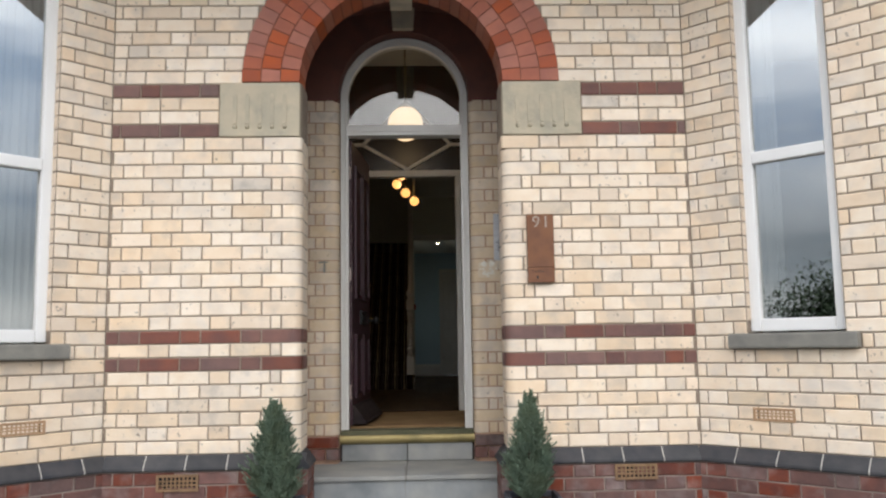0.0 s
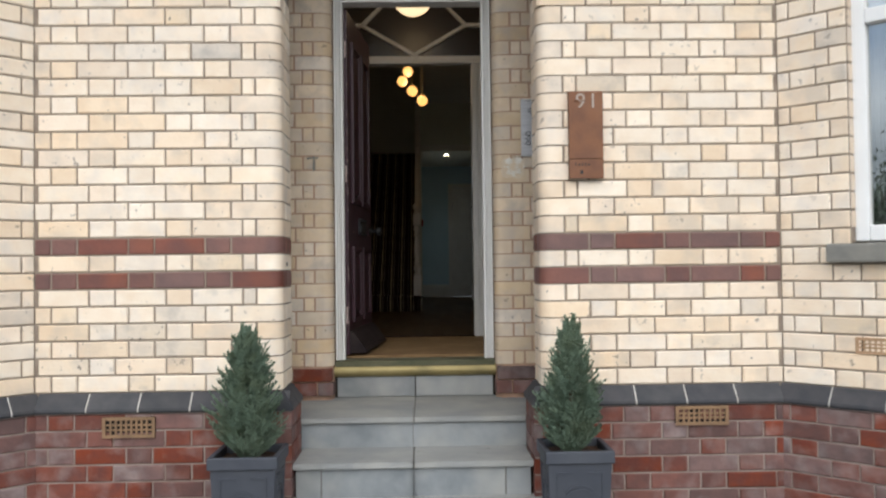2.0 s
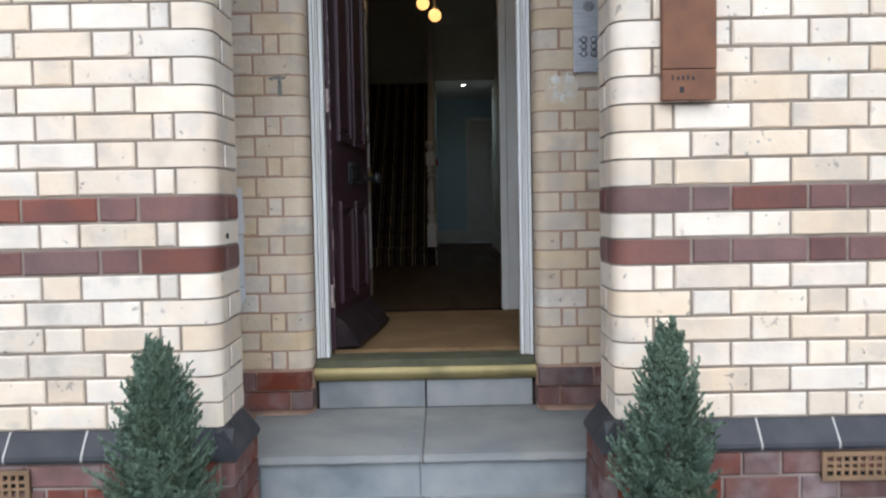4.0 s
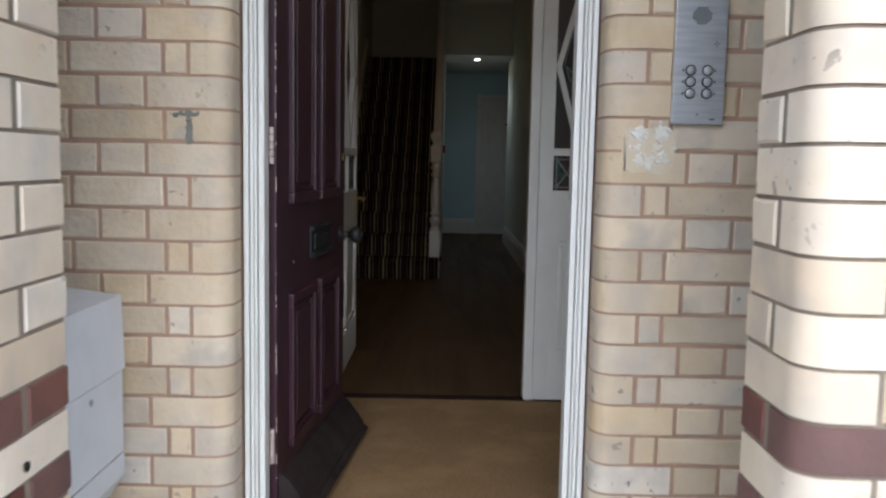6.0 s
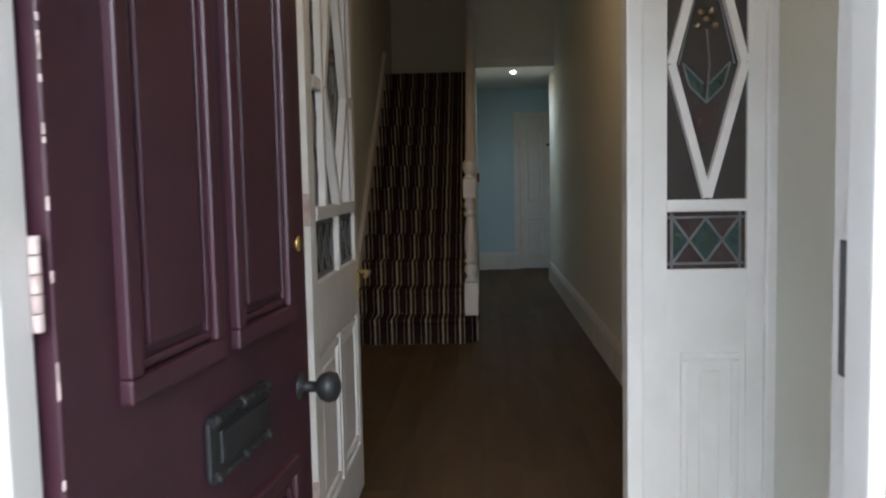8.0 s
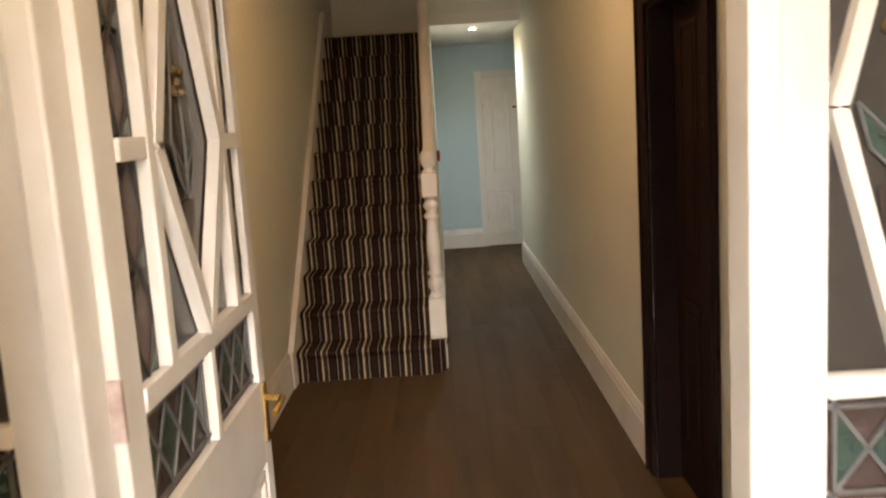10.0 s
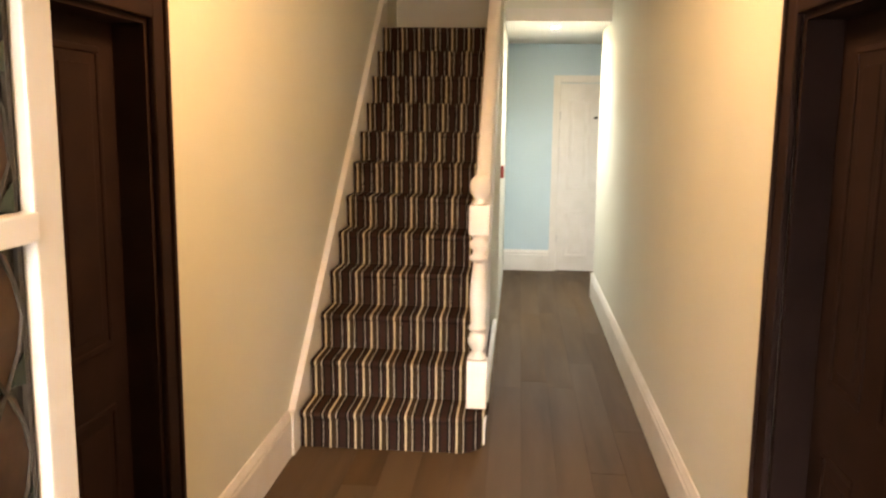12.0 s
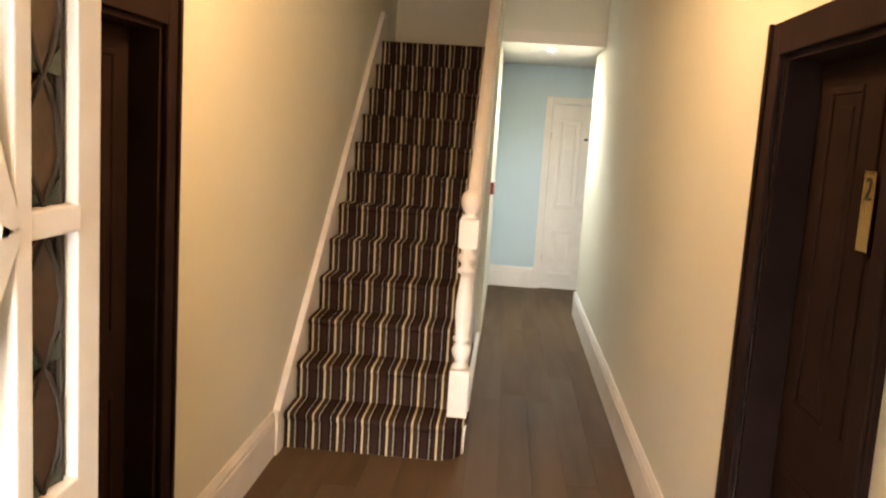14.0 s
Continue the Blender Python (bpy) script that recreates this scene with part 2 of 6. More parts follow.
M_BRASS = material("worn_brass", (0.42, 0.345, 0.17), 0.58, metal=0.8, second=(0.32, 0.26, 0.12), scale=8, third=(0.16, 0.15, 0.09), third_scale=5, bump=0.15, rough_var=0.1)
M_POLISHED = material("polished_brass", (0.75, 0.55, 0.22), 0.22, metal=1.0, second=(0.62, 0.44, 0.17), scale=20)
M_UPVC = material("white_window_frame", (0.80, 0.80, 0.79), 0.35, second=(0.76, 0.76, 0.75), scale=5)
M_WHITE = material("white_gloss_paint", (0.76, 0.755, 0.73), 0.42, second=(0.71, 0.70, 0.665), scale=4, bump=0.12, bump_scale=40, third=(0.62, 0.60, 0.56), third_scale=7, third_amount=0.35)
M_MAROON = material("maroon_door_paint", (0.043, 0.0115, 0.021), 0.42, second=(0.031, 0.0085, 0.0155), scale=4, bump=0.15, bump_scale=30, third=(0.055, 0.020, 0.028), third_scale=9, third_amount=0.5, rough_var=0.08)
M_CHIP = material("chipped_paint", (0.36, 0.27, 0.25), 0.8, second=(0.52, 0.43, 0.40), scale=40)
M_BROWN = material("dark_brown_door_paint", (0.025, 0.0142, 0.0130), 0.72, second=(0.0165, 0.0095, 0.0088), scale=5, bump=0.1, spec=0.06)
M_BLACK = material("black_iron", (0.009, 0.010, 0.012), 0.5, metal=0.2, second=(0.02, 0.022, 0.024), scale=22, bump=0.3)
M_WALL = material("pale_wall_paint", (0.67, 0.69, 0.62), 0.75, second=(0.65, 0.67, 0.60), scale=2.2, bump=0.08, bump_scale=140)
M_BLUEWALL = material("duck_egg_wall_paint", (0.50, 0.66, 0.735), 0.75, second=(0.48, 0.64, 0.715), scale=2.2, bump=0.08, bump_scale=140)
M_CEIL = material("ceiling_paint", (0.74, 0.73, 0.70), 0.85, second=(0.71, 0.70, 0.67), scale=2)
M_FLOOR = material("dark_oak", (0.088, 0.052, 0.024), 0.6, second=(0.056, 0.033, 0.016), scale=9, bump=0.2, bump_scale=40, random=0.07, third=(0.11, 0.074, 0.046), third_scale=3, third_amount=0.5, stretch=(1, 0.12, 1), rough_var=0.12, spec=0.2)
M_GAP = material("floor_gap", (0.02, 0.014, 0.01), 0.9)
M_MAT = material("coir_mat", (0.27, 0.172, 0.090), 0.95, second=(0.20, 0.125, 0.063), scale=120, bump=1.0, bump_scale=260, third=(0.36, 0.24, 0.12), third_scale=5, third_amount=0.5, spec=0.1)
M_CORTEN = material("weathered_steel", (0.20, 0.085, 0.040), 0.7, second=(0.15, 0.065, 0.036), scale=14, bump=0.3, third=(0.26, 0.12, 0.06), third_scale=5, metal=0.15)
M_STEEL = material("brushed_steel", (0.55, 0.56, 0.58), 0.5, metal=0.65, second=(0.44, 0.45, 0.47), scale=10, stretch=(1, 1, 12))
M_POT = material("grey_planter", (0.040, 0.045, 0.058), 0.55, second=(0.055, 0.060, 0.072), scale=8, bump=0.15)
M_SOIL = material("compost", (0.03, 0.02, 0.013), 0.95, second=(0.07, 0.035, 0.02), scale=30, bump=1.0)
M_LEAF = material("conifer_leaf", (0.120, 0.175, 0.125), 0.6, second=(0.170, 0.230, 0.160), scale=7, third=(0.10, 0.115, 0.05), third_scale=11, third_amount=0.45, spec=0.3)
M_TREE = material("tree_leaf", (0.035, 0.06, 0.025), 0.6, second=(0.05, 0.085, 0.03), scale=2)
M_BARK = material("bark", (0.09, 0.065, 0.045), 0.9, second=(0.06, 0.045, 0.03), scale=9, bump=0.8)
M_PLASTIC = material("white_plastic", (0.74, 0.73, 0.69), 0.4, second=(0.70, 0.69, 0.65), scale=6)
M_BOX = material("white_powder_coat", (0.70, 0.71, 0.74), 0.45, second=(0.66, 0.67, 0.70), scale=6, third=(0.52, 0.52, 0.52), third_scale=8, third_amount=0.3)
M_KEYPAD = material("grey_plastic", (0.56, 0.56, 0.54), 0.45, second=(0.52, 0.52, 0.50), scale=6)
M_SCREEN = material("display_glass", (0.02, 0.05, 0.035), 0.15, second=(0.03, 0.07, 0.05), scale=9)
M_LEAD = material("lead_came", (0.16, 0.165, 0.17), 0.5, metal=0.7, second=(0.24, 0.24, 0.25), scale=20)
M_DULLLEAD = material("dull_lead", (0.045, 0.043, 0.042), 0.7, metal=0.3, second=(0.08, 0.078, 0.075), scale=20)
M_PATCH = material("limescale_patch", (0.80, 0.78, 0.72), 0.85, second=(0.66, 0.61, 0.52), scale=14, bump=0.8)
M_SKIM = material("cement_skim", (0.66, 0.575, 0.45), 0.9, second=(0.67, 0.55, 0.40), scale=16, bump=0.9, bump_scale=60, third=(0.50, 0.46, 0.40), third_scale=9, third_amount=0.5)
M_TERRA = material("terracotta_vent", (0.27, 0.16, 0.085), 0.8, second=(0.18, 0.11, 0.06), scale=10, bump=0.4)
M_BUFFVENT = material("buff_vent", (0.42, 0.26, 0.15), 0.8, second=(0.33, 0.21, 0.12), scale=10, bump=0.3)
M_VOID = material("hole_black", (0.01, 0.008, 0.006), 0.9)
M_GROUND = material("paving_ground", (0.16, 0.16, 0.155), 0.9, second=(0.12, 0.12, 0.115), scale=1.5, bump=0.5)
M_CURTAIN = material("white_curtain", (0.78, 0.79, 0.80), 0.9, second=(0.70, 0.72, 0.74), scale=5)
M_ROOM = material("room_paint", (0.42, 0.42, 0.40), 0.9, second=(0.38, 0.38, 0.36), scale=2)
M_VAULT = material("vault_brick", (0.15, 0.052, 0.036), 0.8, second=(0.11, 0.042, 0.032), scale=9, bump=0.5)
M_CARPET = carpet_material()
M_GLASS = glass_material("window_glass", (0.80, 0.84, 0.84), 0.0, 0.30)
M_FANGLASS = glass_material("fanlight_glass", (0.85, 0.86, 0.86), 0.0, 0.045)
M_GREYGLASS = glass_material("textured_grey_glass", (0.34, 0.33, 0.33), 0.25, 0.03, (0.085, 0.075, 0.070), 0.55)
M_GREENGLASS = glass_material("green_glass", (0.12, 0.30, 0.25), 0.25, 0.03, (0.050, 0.105, 0.092), 0.7)
M_REDGLASS = glass_material("plum_glass", (0.32, 0.20, 0.19), 0.25, 0.03, (0.090, 0.058, 0.055), 0.7)
M_BROWNGLASS = glass_material("brown_rippled_glass", (0.30, 0.18, 0.12), 0.3, 0.02, (0.125, 0.066, 0.044), 0.75)
M_AMBERGLASS = glass_material("amber_glass", (0.55, 0.42, 0.20), 0.25, 0.03, (0.22, 0.15, 0.06), 0.7)
M_GLOBE = glow_material("opal_globe", LAMP_WARM, 1.7)
M_PORCHGLOBE = glow_material("large_opal_globe", (1.0, 0.72, 0.42), 1.25)
M_SPOT = glow_material("downlight_lens", (1.0, 0.86, 0.62), 60.0)
M_LED = glow_material("green_indicator", (0.01, 1.0, 0.12), 0.05)


# ---- mesh helpers ----
def part(name, bm, mat, parent=None, label="", smooth=False):
    me = bpy.data.meshes.new(name)
    bmesh.ops.recalc_face_normals(bm, faces=bm.faces)
    bm.to_mesh(me)
    bm.free()
    me.materials.append(mat)
    if smooth:
        for p in me.polygons:
            p.use_smooth = True
    ob = new(name, me)
    if parent:
        ob.parent = parent
    if label:
        tagged(ob, label)
    return ob


def thing(name, label, category, group="", at=None):
    e = new(name)
    e.empty_display_size = 0.1
    if at:
        e.matrix_world = at
    return tagged(e, label, category, group)


def struct(ob, label, category="wall"):
    return tagged(ob, label, category, "", "structure")


def box(bm, x0, x1, y0, y1, z0, z1, bevel=0.0):
    vs = [bm.verts.new(c) for c in ((x0, y0, z0), (x1, y0, z0), (x1, y1, z0), (x0, y1, z0), (x0, y0, z1), (x1, y0, z1), (x1, y1, z1), (x0, y1, z1))]
    fs = [bm.faces.new([vs[i] for i in q]) for q in ((0, 3, 2, 1), (4, 5, 6, 7), (0, 1, 5, 4), (1, 2, 6, 5), (2, 3, 7, 6), (3, 0, 4, 7))]
    if bevel:
        es = list({e for f in fs for e in f.edges})
        bmesh.ops.bevel(bm, geom=es, offset=bevel, segments=2, affect="EDGES", profile=0.6)
    return bm


def boxes(*dims, bevel=0.0):
    bm = bmesh.new()
    for d in dims:
        box(bm, *d, bevel=bevel)
    return bm


def prism(bm, pts, axis, a, b):
    """Extrude a polygon of 2D points along an axis from a to b; 2D is (y,z) for x, (x,z) for y, (x,y) for z."""
    def put(p, t):
        return {"x": (t, p[0], p[1]), "y": (p[0], t, p[1]), "z": (p[0], p[1], t)}[axis]
    lo = [bm.verts.new(put(p, a)) for p in pts]
    hi = [bm.verts.new(put(p, b)) for p in pts]
    n = len(pts)
    bm.faces.new(lo[::-1])
    bm.faces.new(hi)
    for i in range(n):
        bm.faces.new((lo[i], lo[(i + 1) % n], hi[(i + 1) % n], hi[i]))
    return bm


def strip(bm, inner, outer, axis, a, b, close=False):
    """A band between two 2D polylines, extruded along an axis."""
    n = len(inner)
    for i in range(n if close else n - 1):
        j = (i + 1) % n
        prism(bm, [inner[i], inner[j], outer[j], outer[i]], axis, a, b)
    bmesh.ops.remove_doubles(bm, verts=bm.verts, dist=1e-5)
    return bm


def lathe(bm, profile, cx, cy, seg=24):
    rings = []
    for r, z in profile:
        rings.append([bm.verts.new((cx + r * math.cos(2 * math.pi * i / seg), cy + r * math.sin(2 * math.pi * i / seg), z)) for i in range(seg)])
    for a, b in zip(rings, rings[1:]):
        for i in range(seg):
            j = (i + 1) % seg
            bm.faces.new((a[i], a[j], b[j], b[i]))
    bm.faces.new(rings[0][::-1])
    bm.faces.new(rings[-1])
    return bm


def ball(bm, c, r, seg=24, rings=14, squash=1.0):
    bmesh.ops.create_uvsphere(bm, u_segments=seg, v_segments=rings, radius=r, matrix=Matrix.Translation(c) @ Matrix.Diagonal((1, 1, squash, 1)))
    return bm


def bar(bm, p, q, w, d, up=(0, 0, 1)):
    """A square bar from p to q, w across and d deep along up."""
    p, q = Vector(p), Vector(q)
    t = (q - p).normalized()
    u = Vector(up)
    s = t.cross(u).normalized() * w / 2
    u = u.normalized() * d / 2
    a = [bm.verts.new(p + x * s + y * u) for x, y in ((-1, -1), (1, -1), (1, 1), (-1, 1))]
    b = [bm.verts.new(q + x * s + y * u) for x, y in ((-1, -1), (1, -1), (1, 1), (-1, 1))]
    bm.faces.new(a[::-1])
    bm.faces.new(b)
    for i in range(4):
        bm.faces.new((a[i], a[(i + 1) % 4], b[(i + 1) % 4], b[i]))
    return bm


def tube(bm, pts, r, seg=8):
    for p, q in zip(pts, pts[1:]):
        d = Vector(q) - Vector(p)
        m = Matrix.Translation((Vector(p) + Vector(q)) / 2) @ d.to_track_quat("Z", "Y").to_matrix().to_4x4()
        bmesh.ops.create_cone(bm, cap_ends=True, segments=seg, radius1=r, radius2=r, depth=d.length, matrix=m)
    return bm


# ---- brickwork ----
GAP = 0.0068
PROUD = 0.005


def zc(k):
    """Height of the k-th bed joint above the plinth."""
    return -0.035 + k * 0.0797 if k <= 9 else 0.682 + (k - 9) * 0.0830


BANDS = (6, 8, 23, 26)
rng = random.Random(11)
MESHES = {}


def brick_mesh(length, height, depth, mat):
    """One of six worn variants of a brick, front face towards -y, with nibbled front edges; origin at the front's lower left."""
    variant = rng.randrange(6)
    key = (round(length, 3), round(height, 4), round(depth, 3), mat.name, variant)
    if key in MESHES:
        return MESHES[key]
    r = random.Random(variant * 977 + round(length * 1000))
    bm = bmesh.new()
    l, h, d = length, height, depth
    n = 4 if l > 0.15 else 2
    ring = [(l * i / n, 0.0) for i in range(n)] + [(l, 0.0), (l, h * 0.5)] + [(l - l * i / n, h) for i in range(n)] + [(0.0, h), (0.0, h * 0.5)]
    f, m, b = [], [], []
    for x, z in ring:
        worn = 0.0032 + (r.uniform(0.0, 0.0022) if r.random() < 0.75 else r.uniform(0.002, 0.0055))
        ix = worn if x <= 0 else (-worn if x >= l else 0.0)
        iz = worn if z <= 0 else (-worn if z >= h else 0.0)
        f.append(bm.verts.new((x + ix, r.uniform(-0.0006, 0.0006), z + iz)))
        m.append(bm.verts.new((x + ix * 0.15, 0.0042, z + iz * 0.15)))
        b.append(bm.verts.new((x, d, z)))
    bm.faces.new(f)
    for A, B in ((f, m), (m, b)):
        for i in range(len(ring)):
            j = (i + 1) % len(ring)
            bm.faces.new((A[i], B[i], B[j], A[j]))
    bmesh.ops.recalc_face_normals(bm, faces=bm.faces)
    me = bpy.data.meshes.new("brick")
    bm.to_mesh(me)
    bm.free()
    me.materials.append(mat)
    MESHES[key] = me
    return me


def quoin_mesh(front, side, height, radius, mat, mirror):
    """A corner brick with a rounded arris: its corner at the origin, front along +x (or -x), side along +y."""
    key = ("q", round(front, 3), round(side, 3), round(height, 4), round(radius, 3), mat.name, mirror)
    if key in MESHES:
        return MESHES[key]
    r, t = radius, 0.035
    out, inn = [(front, 0.0)], [(front, t)]
    n = 8 if r > 0.02 else 1
    for i in range(n + 1):
        a = math.radians(90 * i / n)
        out.append((r - r * math.sin(a), r - r * math.cos(a)))
        inn.append((max(t, r) - (max(t, r) - t) * math.sin(a), max(t, r) - (max(t, r) - t) * math.cos(a)))
    out.append((0.0, side))
    inn.append((t, side))
    if mirror:
        out, inn = [(-x, y) for x, y in out], [(-x, y) for x, y in inn]
    bm = bmesh.new()
    prism(bm, out + inn[::-1], "z", 0, height)
    bmesh.ops.recalc_face_normals(bm, faces=bm.faces)
    me = bpy.data.meshes.new("brick")
    bm.to_mesh(me)
    bm.free()
    me.materials.append(mat)
    if r > 0.02:
        for p in me.polygons:
            p.use_smooth = True
        me.set_sharp_from_angle(angle=radians(35))
    MESHES[key] = me
    return me


banded = [True]
in_recess = [False]


def pick_mat(k, red=None):
    if red:
        return red
    if k in BANDS and banded[0]:
        return M_BAND
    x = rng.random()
    return (M_PALE if x < 0.52 else (M_BUFF if x < 0.93 else M_GREY)) if not in_recess[0] else (M_RECESS if x < 0.85 else M_GREY)


def lay(wall, frame_m, u0, u1, k, phase, z=None, h=None, red=None, jitter=0.0015, rev=False):
    """One Flemish course from u0 to u1 in the plane of frame_m (u to the right, -y towards the viewer)."""
    z = zc(k) if z is None else z
    h = (zc(k + 1) - zc(k)) if h is None else h
    S, H = 0.236, 0.120
    u = u0 - phase
    i = 0
    while u < u1 - 0.02:
        step = S if i % 2 == 0 else H
        a, b = max(u, u0), min(u + step, u1)
        if rev:
            a, b = u0 + u1 - b, u0 + u1 - a
        if b - a > 0.025:
            ob = new("brick", brick_mesh(b - a - GAP, h - GAP, 0.035, pick_mat(k, red)))
            ob.parent = wall
            ob.matrix_local = frame_m @ Matrix.Translation((a + GAP / 2, -PROUD - rng.uniform(0, jitter), z + GAP / 2)) @ pose(0, 0, 0, rng.uniform(-0.25, 0.25), rng.uniform(-0.15, 0.15), rng.uniform(-0.3, 0.3))
        u += step
        i += 1


def quoin(wall, corner, mirror, k, front, side, radius, red=None):
    h = zc(k + 1) - zc(k)
    ob = new("brick", quoin_mesh(front - GAP, side - GAP, h - GAP, radius, pick_mat(k, red), mirror))
    ob.parent = wall
    ob.matrix_local = Matrix.Translation((corner[0], corner[1] - PROUD, zc(k) + GAP / 2))


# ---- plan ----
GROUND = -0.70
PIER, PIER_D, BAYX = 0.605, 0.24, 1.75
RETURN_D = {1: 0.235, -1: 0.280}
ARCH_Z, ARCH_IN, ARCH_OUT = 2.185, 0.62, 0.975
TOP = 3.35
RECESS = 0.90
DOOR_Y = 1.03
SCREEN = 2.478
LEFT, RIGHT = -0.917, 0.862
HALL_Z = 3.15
FAR = 11.32


def arc_z(x, r):
    return ARCH_Z + math.sqrt(max(0.0, r * r - x * x))


# ---- ground ----
g = bmesh.new()
box(g, -400, 400, -700, 400, GROUND - 0.2, GROUND)
struct(part("ground", g, M_GROUND), "grey paved ground in front of the house", "ground")

# ---- front wall: mortar cores, bricks are laid at the end ----
WALLS = {}
for side, nm in ((-1, "wall_front_left"), (1, "wall_front_right")):
    bm = bmesh.new()
    e = PIER + 0.004
    core = [(BAYX, 0.0)] + [(e + 0.056 - 0.056 * math.sin(math.radians(t)), 0.056 - 0.056 * math.cos(math.radians(t))) for t in range(0, 91, 10)] + [(e, RETURN_D[side] - 0.01), (BAYX, RETURN_D[side] - 0.01)]
    prism(bm, [(side * x, y) for x, y in core], "z", GROUND, ARCH_Z)
    n = 18
    edge = [side * (0.80 * i / n) for i in range(n + 1)] + [side * x for x in (0.86, 0.91, 0.95, 0.97)]
    for p, q in zip(edge, edge[1:]):
        za, zb = arc_z(p, 0.80 if abs(p) <= 0.8 else 0.0), arc_z(q, 0.80 if abs(q) <= 0.8 else 0.0)
        prism(bm, [(p, max(za, ARCH_Z)), (q, max(zb, ARCH_Z)), (q, TOP), (p, TOP)], "y", 0.0, PIER_D - 0.01)
    a, b = sorted((side * 0.97, side * BAYX))
    box(bm, a, b, 0, PIER_D - 0.01, ARCH_Z, TOP)
    WALLS[nm] = struct(part(nm, bm, M_MORTAR), "buff glazed brick front wall with red bands", "brick wall")
    # porch side wall and recess behind the pier
    bm = bmesh.new()
    a, b = sorted((side * 1.08, side * 1.20))
    box(bm, a, b, PIER_D - 0.01, 1.25, GROUND, TOP)
    struct(part("wall_porch_side", bm, M_MORTAR), "brick side wall of the porch", "brick wall")
    bm = bmesh.new()
    e = 0.471
    core = [(1.08, RECESS - 0.002)] + [(e + 0.052 - 0.052 * math.sin(math.radians(t)), RECESS + 0.050 - 0.052 * math.cos(math.radians(t))) for t in range(0, 91, 10)] + [(e, 1.25), (1.08, 1.25)]
    prism(bm, [(side * x, y) for x, y in core], "z", GROUND, 2.331)
    WALLS["recess%d" % side] = struct(part("wall_recess_left" if side < 0 else "wall_recess_right", bm, M_MORTAR_RED), "buff brick wall beside the front door", "brick wall")

# tympanum round the fanlight, vault and rear wall over the vestibule
FAN_R, FAN_Z = 0.470, 2.385
bm = bmesh.new()
n = 24
xs = [-1.08, -0.8] + [-FAN_R * math.cos(math.pi * i / n) for i in range(n + 1)] + [0.8, 1.08]
for p, q in zip(xs, xs[1:]):
    fa = FAN_Z + math.sqrt(max(0, FAN_R ** 2 - p * p)) if abs(p) < FAN_R - 1e-6 else (FAN_Z if (abs(p + q) / 2) < FAN_R else 2.331)
    fb = FAN_Z + math.sqrt(max(0, FAN_R ** 2 - q * q)) if abs(q) < FAN_R - 1e-6 else (FAN_Z if (abs(p + q) / 2) < FAN_R else 2.331)
    prism(bm, [(p, fa), (q, fb), (q, TOP), (p, TOP)], "y", RECESS, 1.25)
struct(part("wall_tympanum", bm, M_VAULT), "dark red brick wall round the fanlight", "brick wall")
bm = bmesh.new()
n = 24
vo = [(1.08 * math.cos(math.pi * i / n), 2.30 + 0.72 * math.sin(math.pi * i / n)) for i in range(n + 1)]
vi = [(x * 1.09, z + 0.12) for x, z in vo]
strip(bm, vo, vi, "y", PIER_D - 0.012, RECESS + 0.02)
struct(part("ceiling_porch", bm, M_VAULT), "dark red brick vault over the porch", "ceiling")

# bays
BAY_M = {1: Matrix.Translation((BAYX, 0, 0)) @ pose(0, 0, 0, 0, 0, -45), -1: Matrix.Translation((-BAYX, 0, 0)) @ pose(0, 0, 0, 0, 0, 45)}
BAY_L = 1.30
WIN_A, WIN_B, WIN_Z0, WIN_Z1 = 0.318, 0.852, 0.622, 3.05
for side in (1, -1):
    m = BAY_M[side]
    sg = side

    def span(a, b):
        return tuple(sorted((sg * a, sg * b)))
    bm = bmesh.new()
    box(bm, *span(0.0, WIN_A), 0, 0.22, GROUND, TOP)
    box(bm, *span(WIN_B, BAY_L), 0, 0.22, GROUND, TOP)
    box(bm, *span(WIN_A, WIN_B), 0, 0.22, GROUND, 0.53)
    box(bm, *span(WIN_A, WIN_B), 0, 0.22, WIN_Z1, TOP)
    ob = part("wall_bay_right" if side > 0 else "wall_bay_left", bm, M_MORTAR)
    ob.matrix_world = m
    WALLS["bay%d" % side] = struct(ob, "buff brick side of the bay with a tall window", "brick wall")
    bm = boxes((*span(0, 1.9), 0, 0.22, GROUND, TOP))
    ob = part("wall_bay_front", bm, M_BUFF)
    ob.matrix_world = Matrix.Translation(m @ Vector((sg * BAY_L, 0, 0)))
    struct(ob, "plain front of the bay", "brick wall")
    # the room behind the window
    bm = bmesh.new()
    a, b = sorted((sg * 1.30, sg * 4.6))
    box(bm, a, b, 3.0, 3.1, GROUND, TOP)
    a2, b2 = sorted((sg * 4.5, sg * 4.6))
    box(bm, a2, b2, -0.95, 3.0, GROUND, TOP)
    a3, b3 = sorted((sg * 1.20, sg * 1.30))
    box(bm, a3, b3, 0.23, 3.1, GROUND, TOP)
    struct(part("wall_front_room", bm, M_ROOM), "plain dim walls of the front room", "wall")
    bm = bmesh.new()
    prism(bm, [(side * x, y) for x, y in ((1.30, 0.23), (1.83, 0.23), (2.76, -0.70), (4.5, -0.70), (4.5, 3.0), (1.30, 3.0))], "z", -0.25, -0.2)
    struct(part("floor_front_room", bm, M_ROOM), "plain floor of the front room", "floor")
bm = boxes((-4.7, 4.7, -1.2, 3.2, TOP, TOP + 0.12))
struct(part("ceiling_front_rooms", bm, M_CEIL), "plain ceiling over the front rooms and porch", "ceiling")

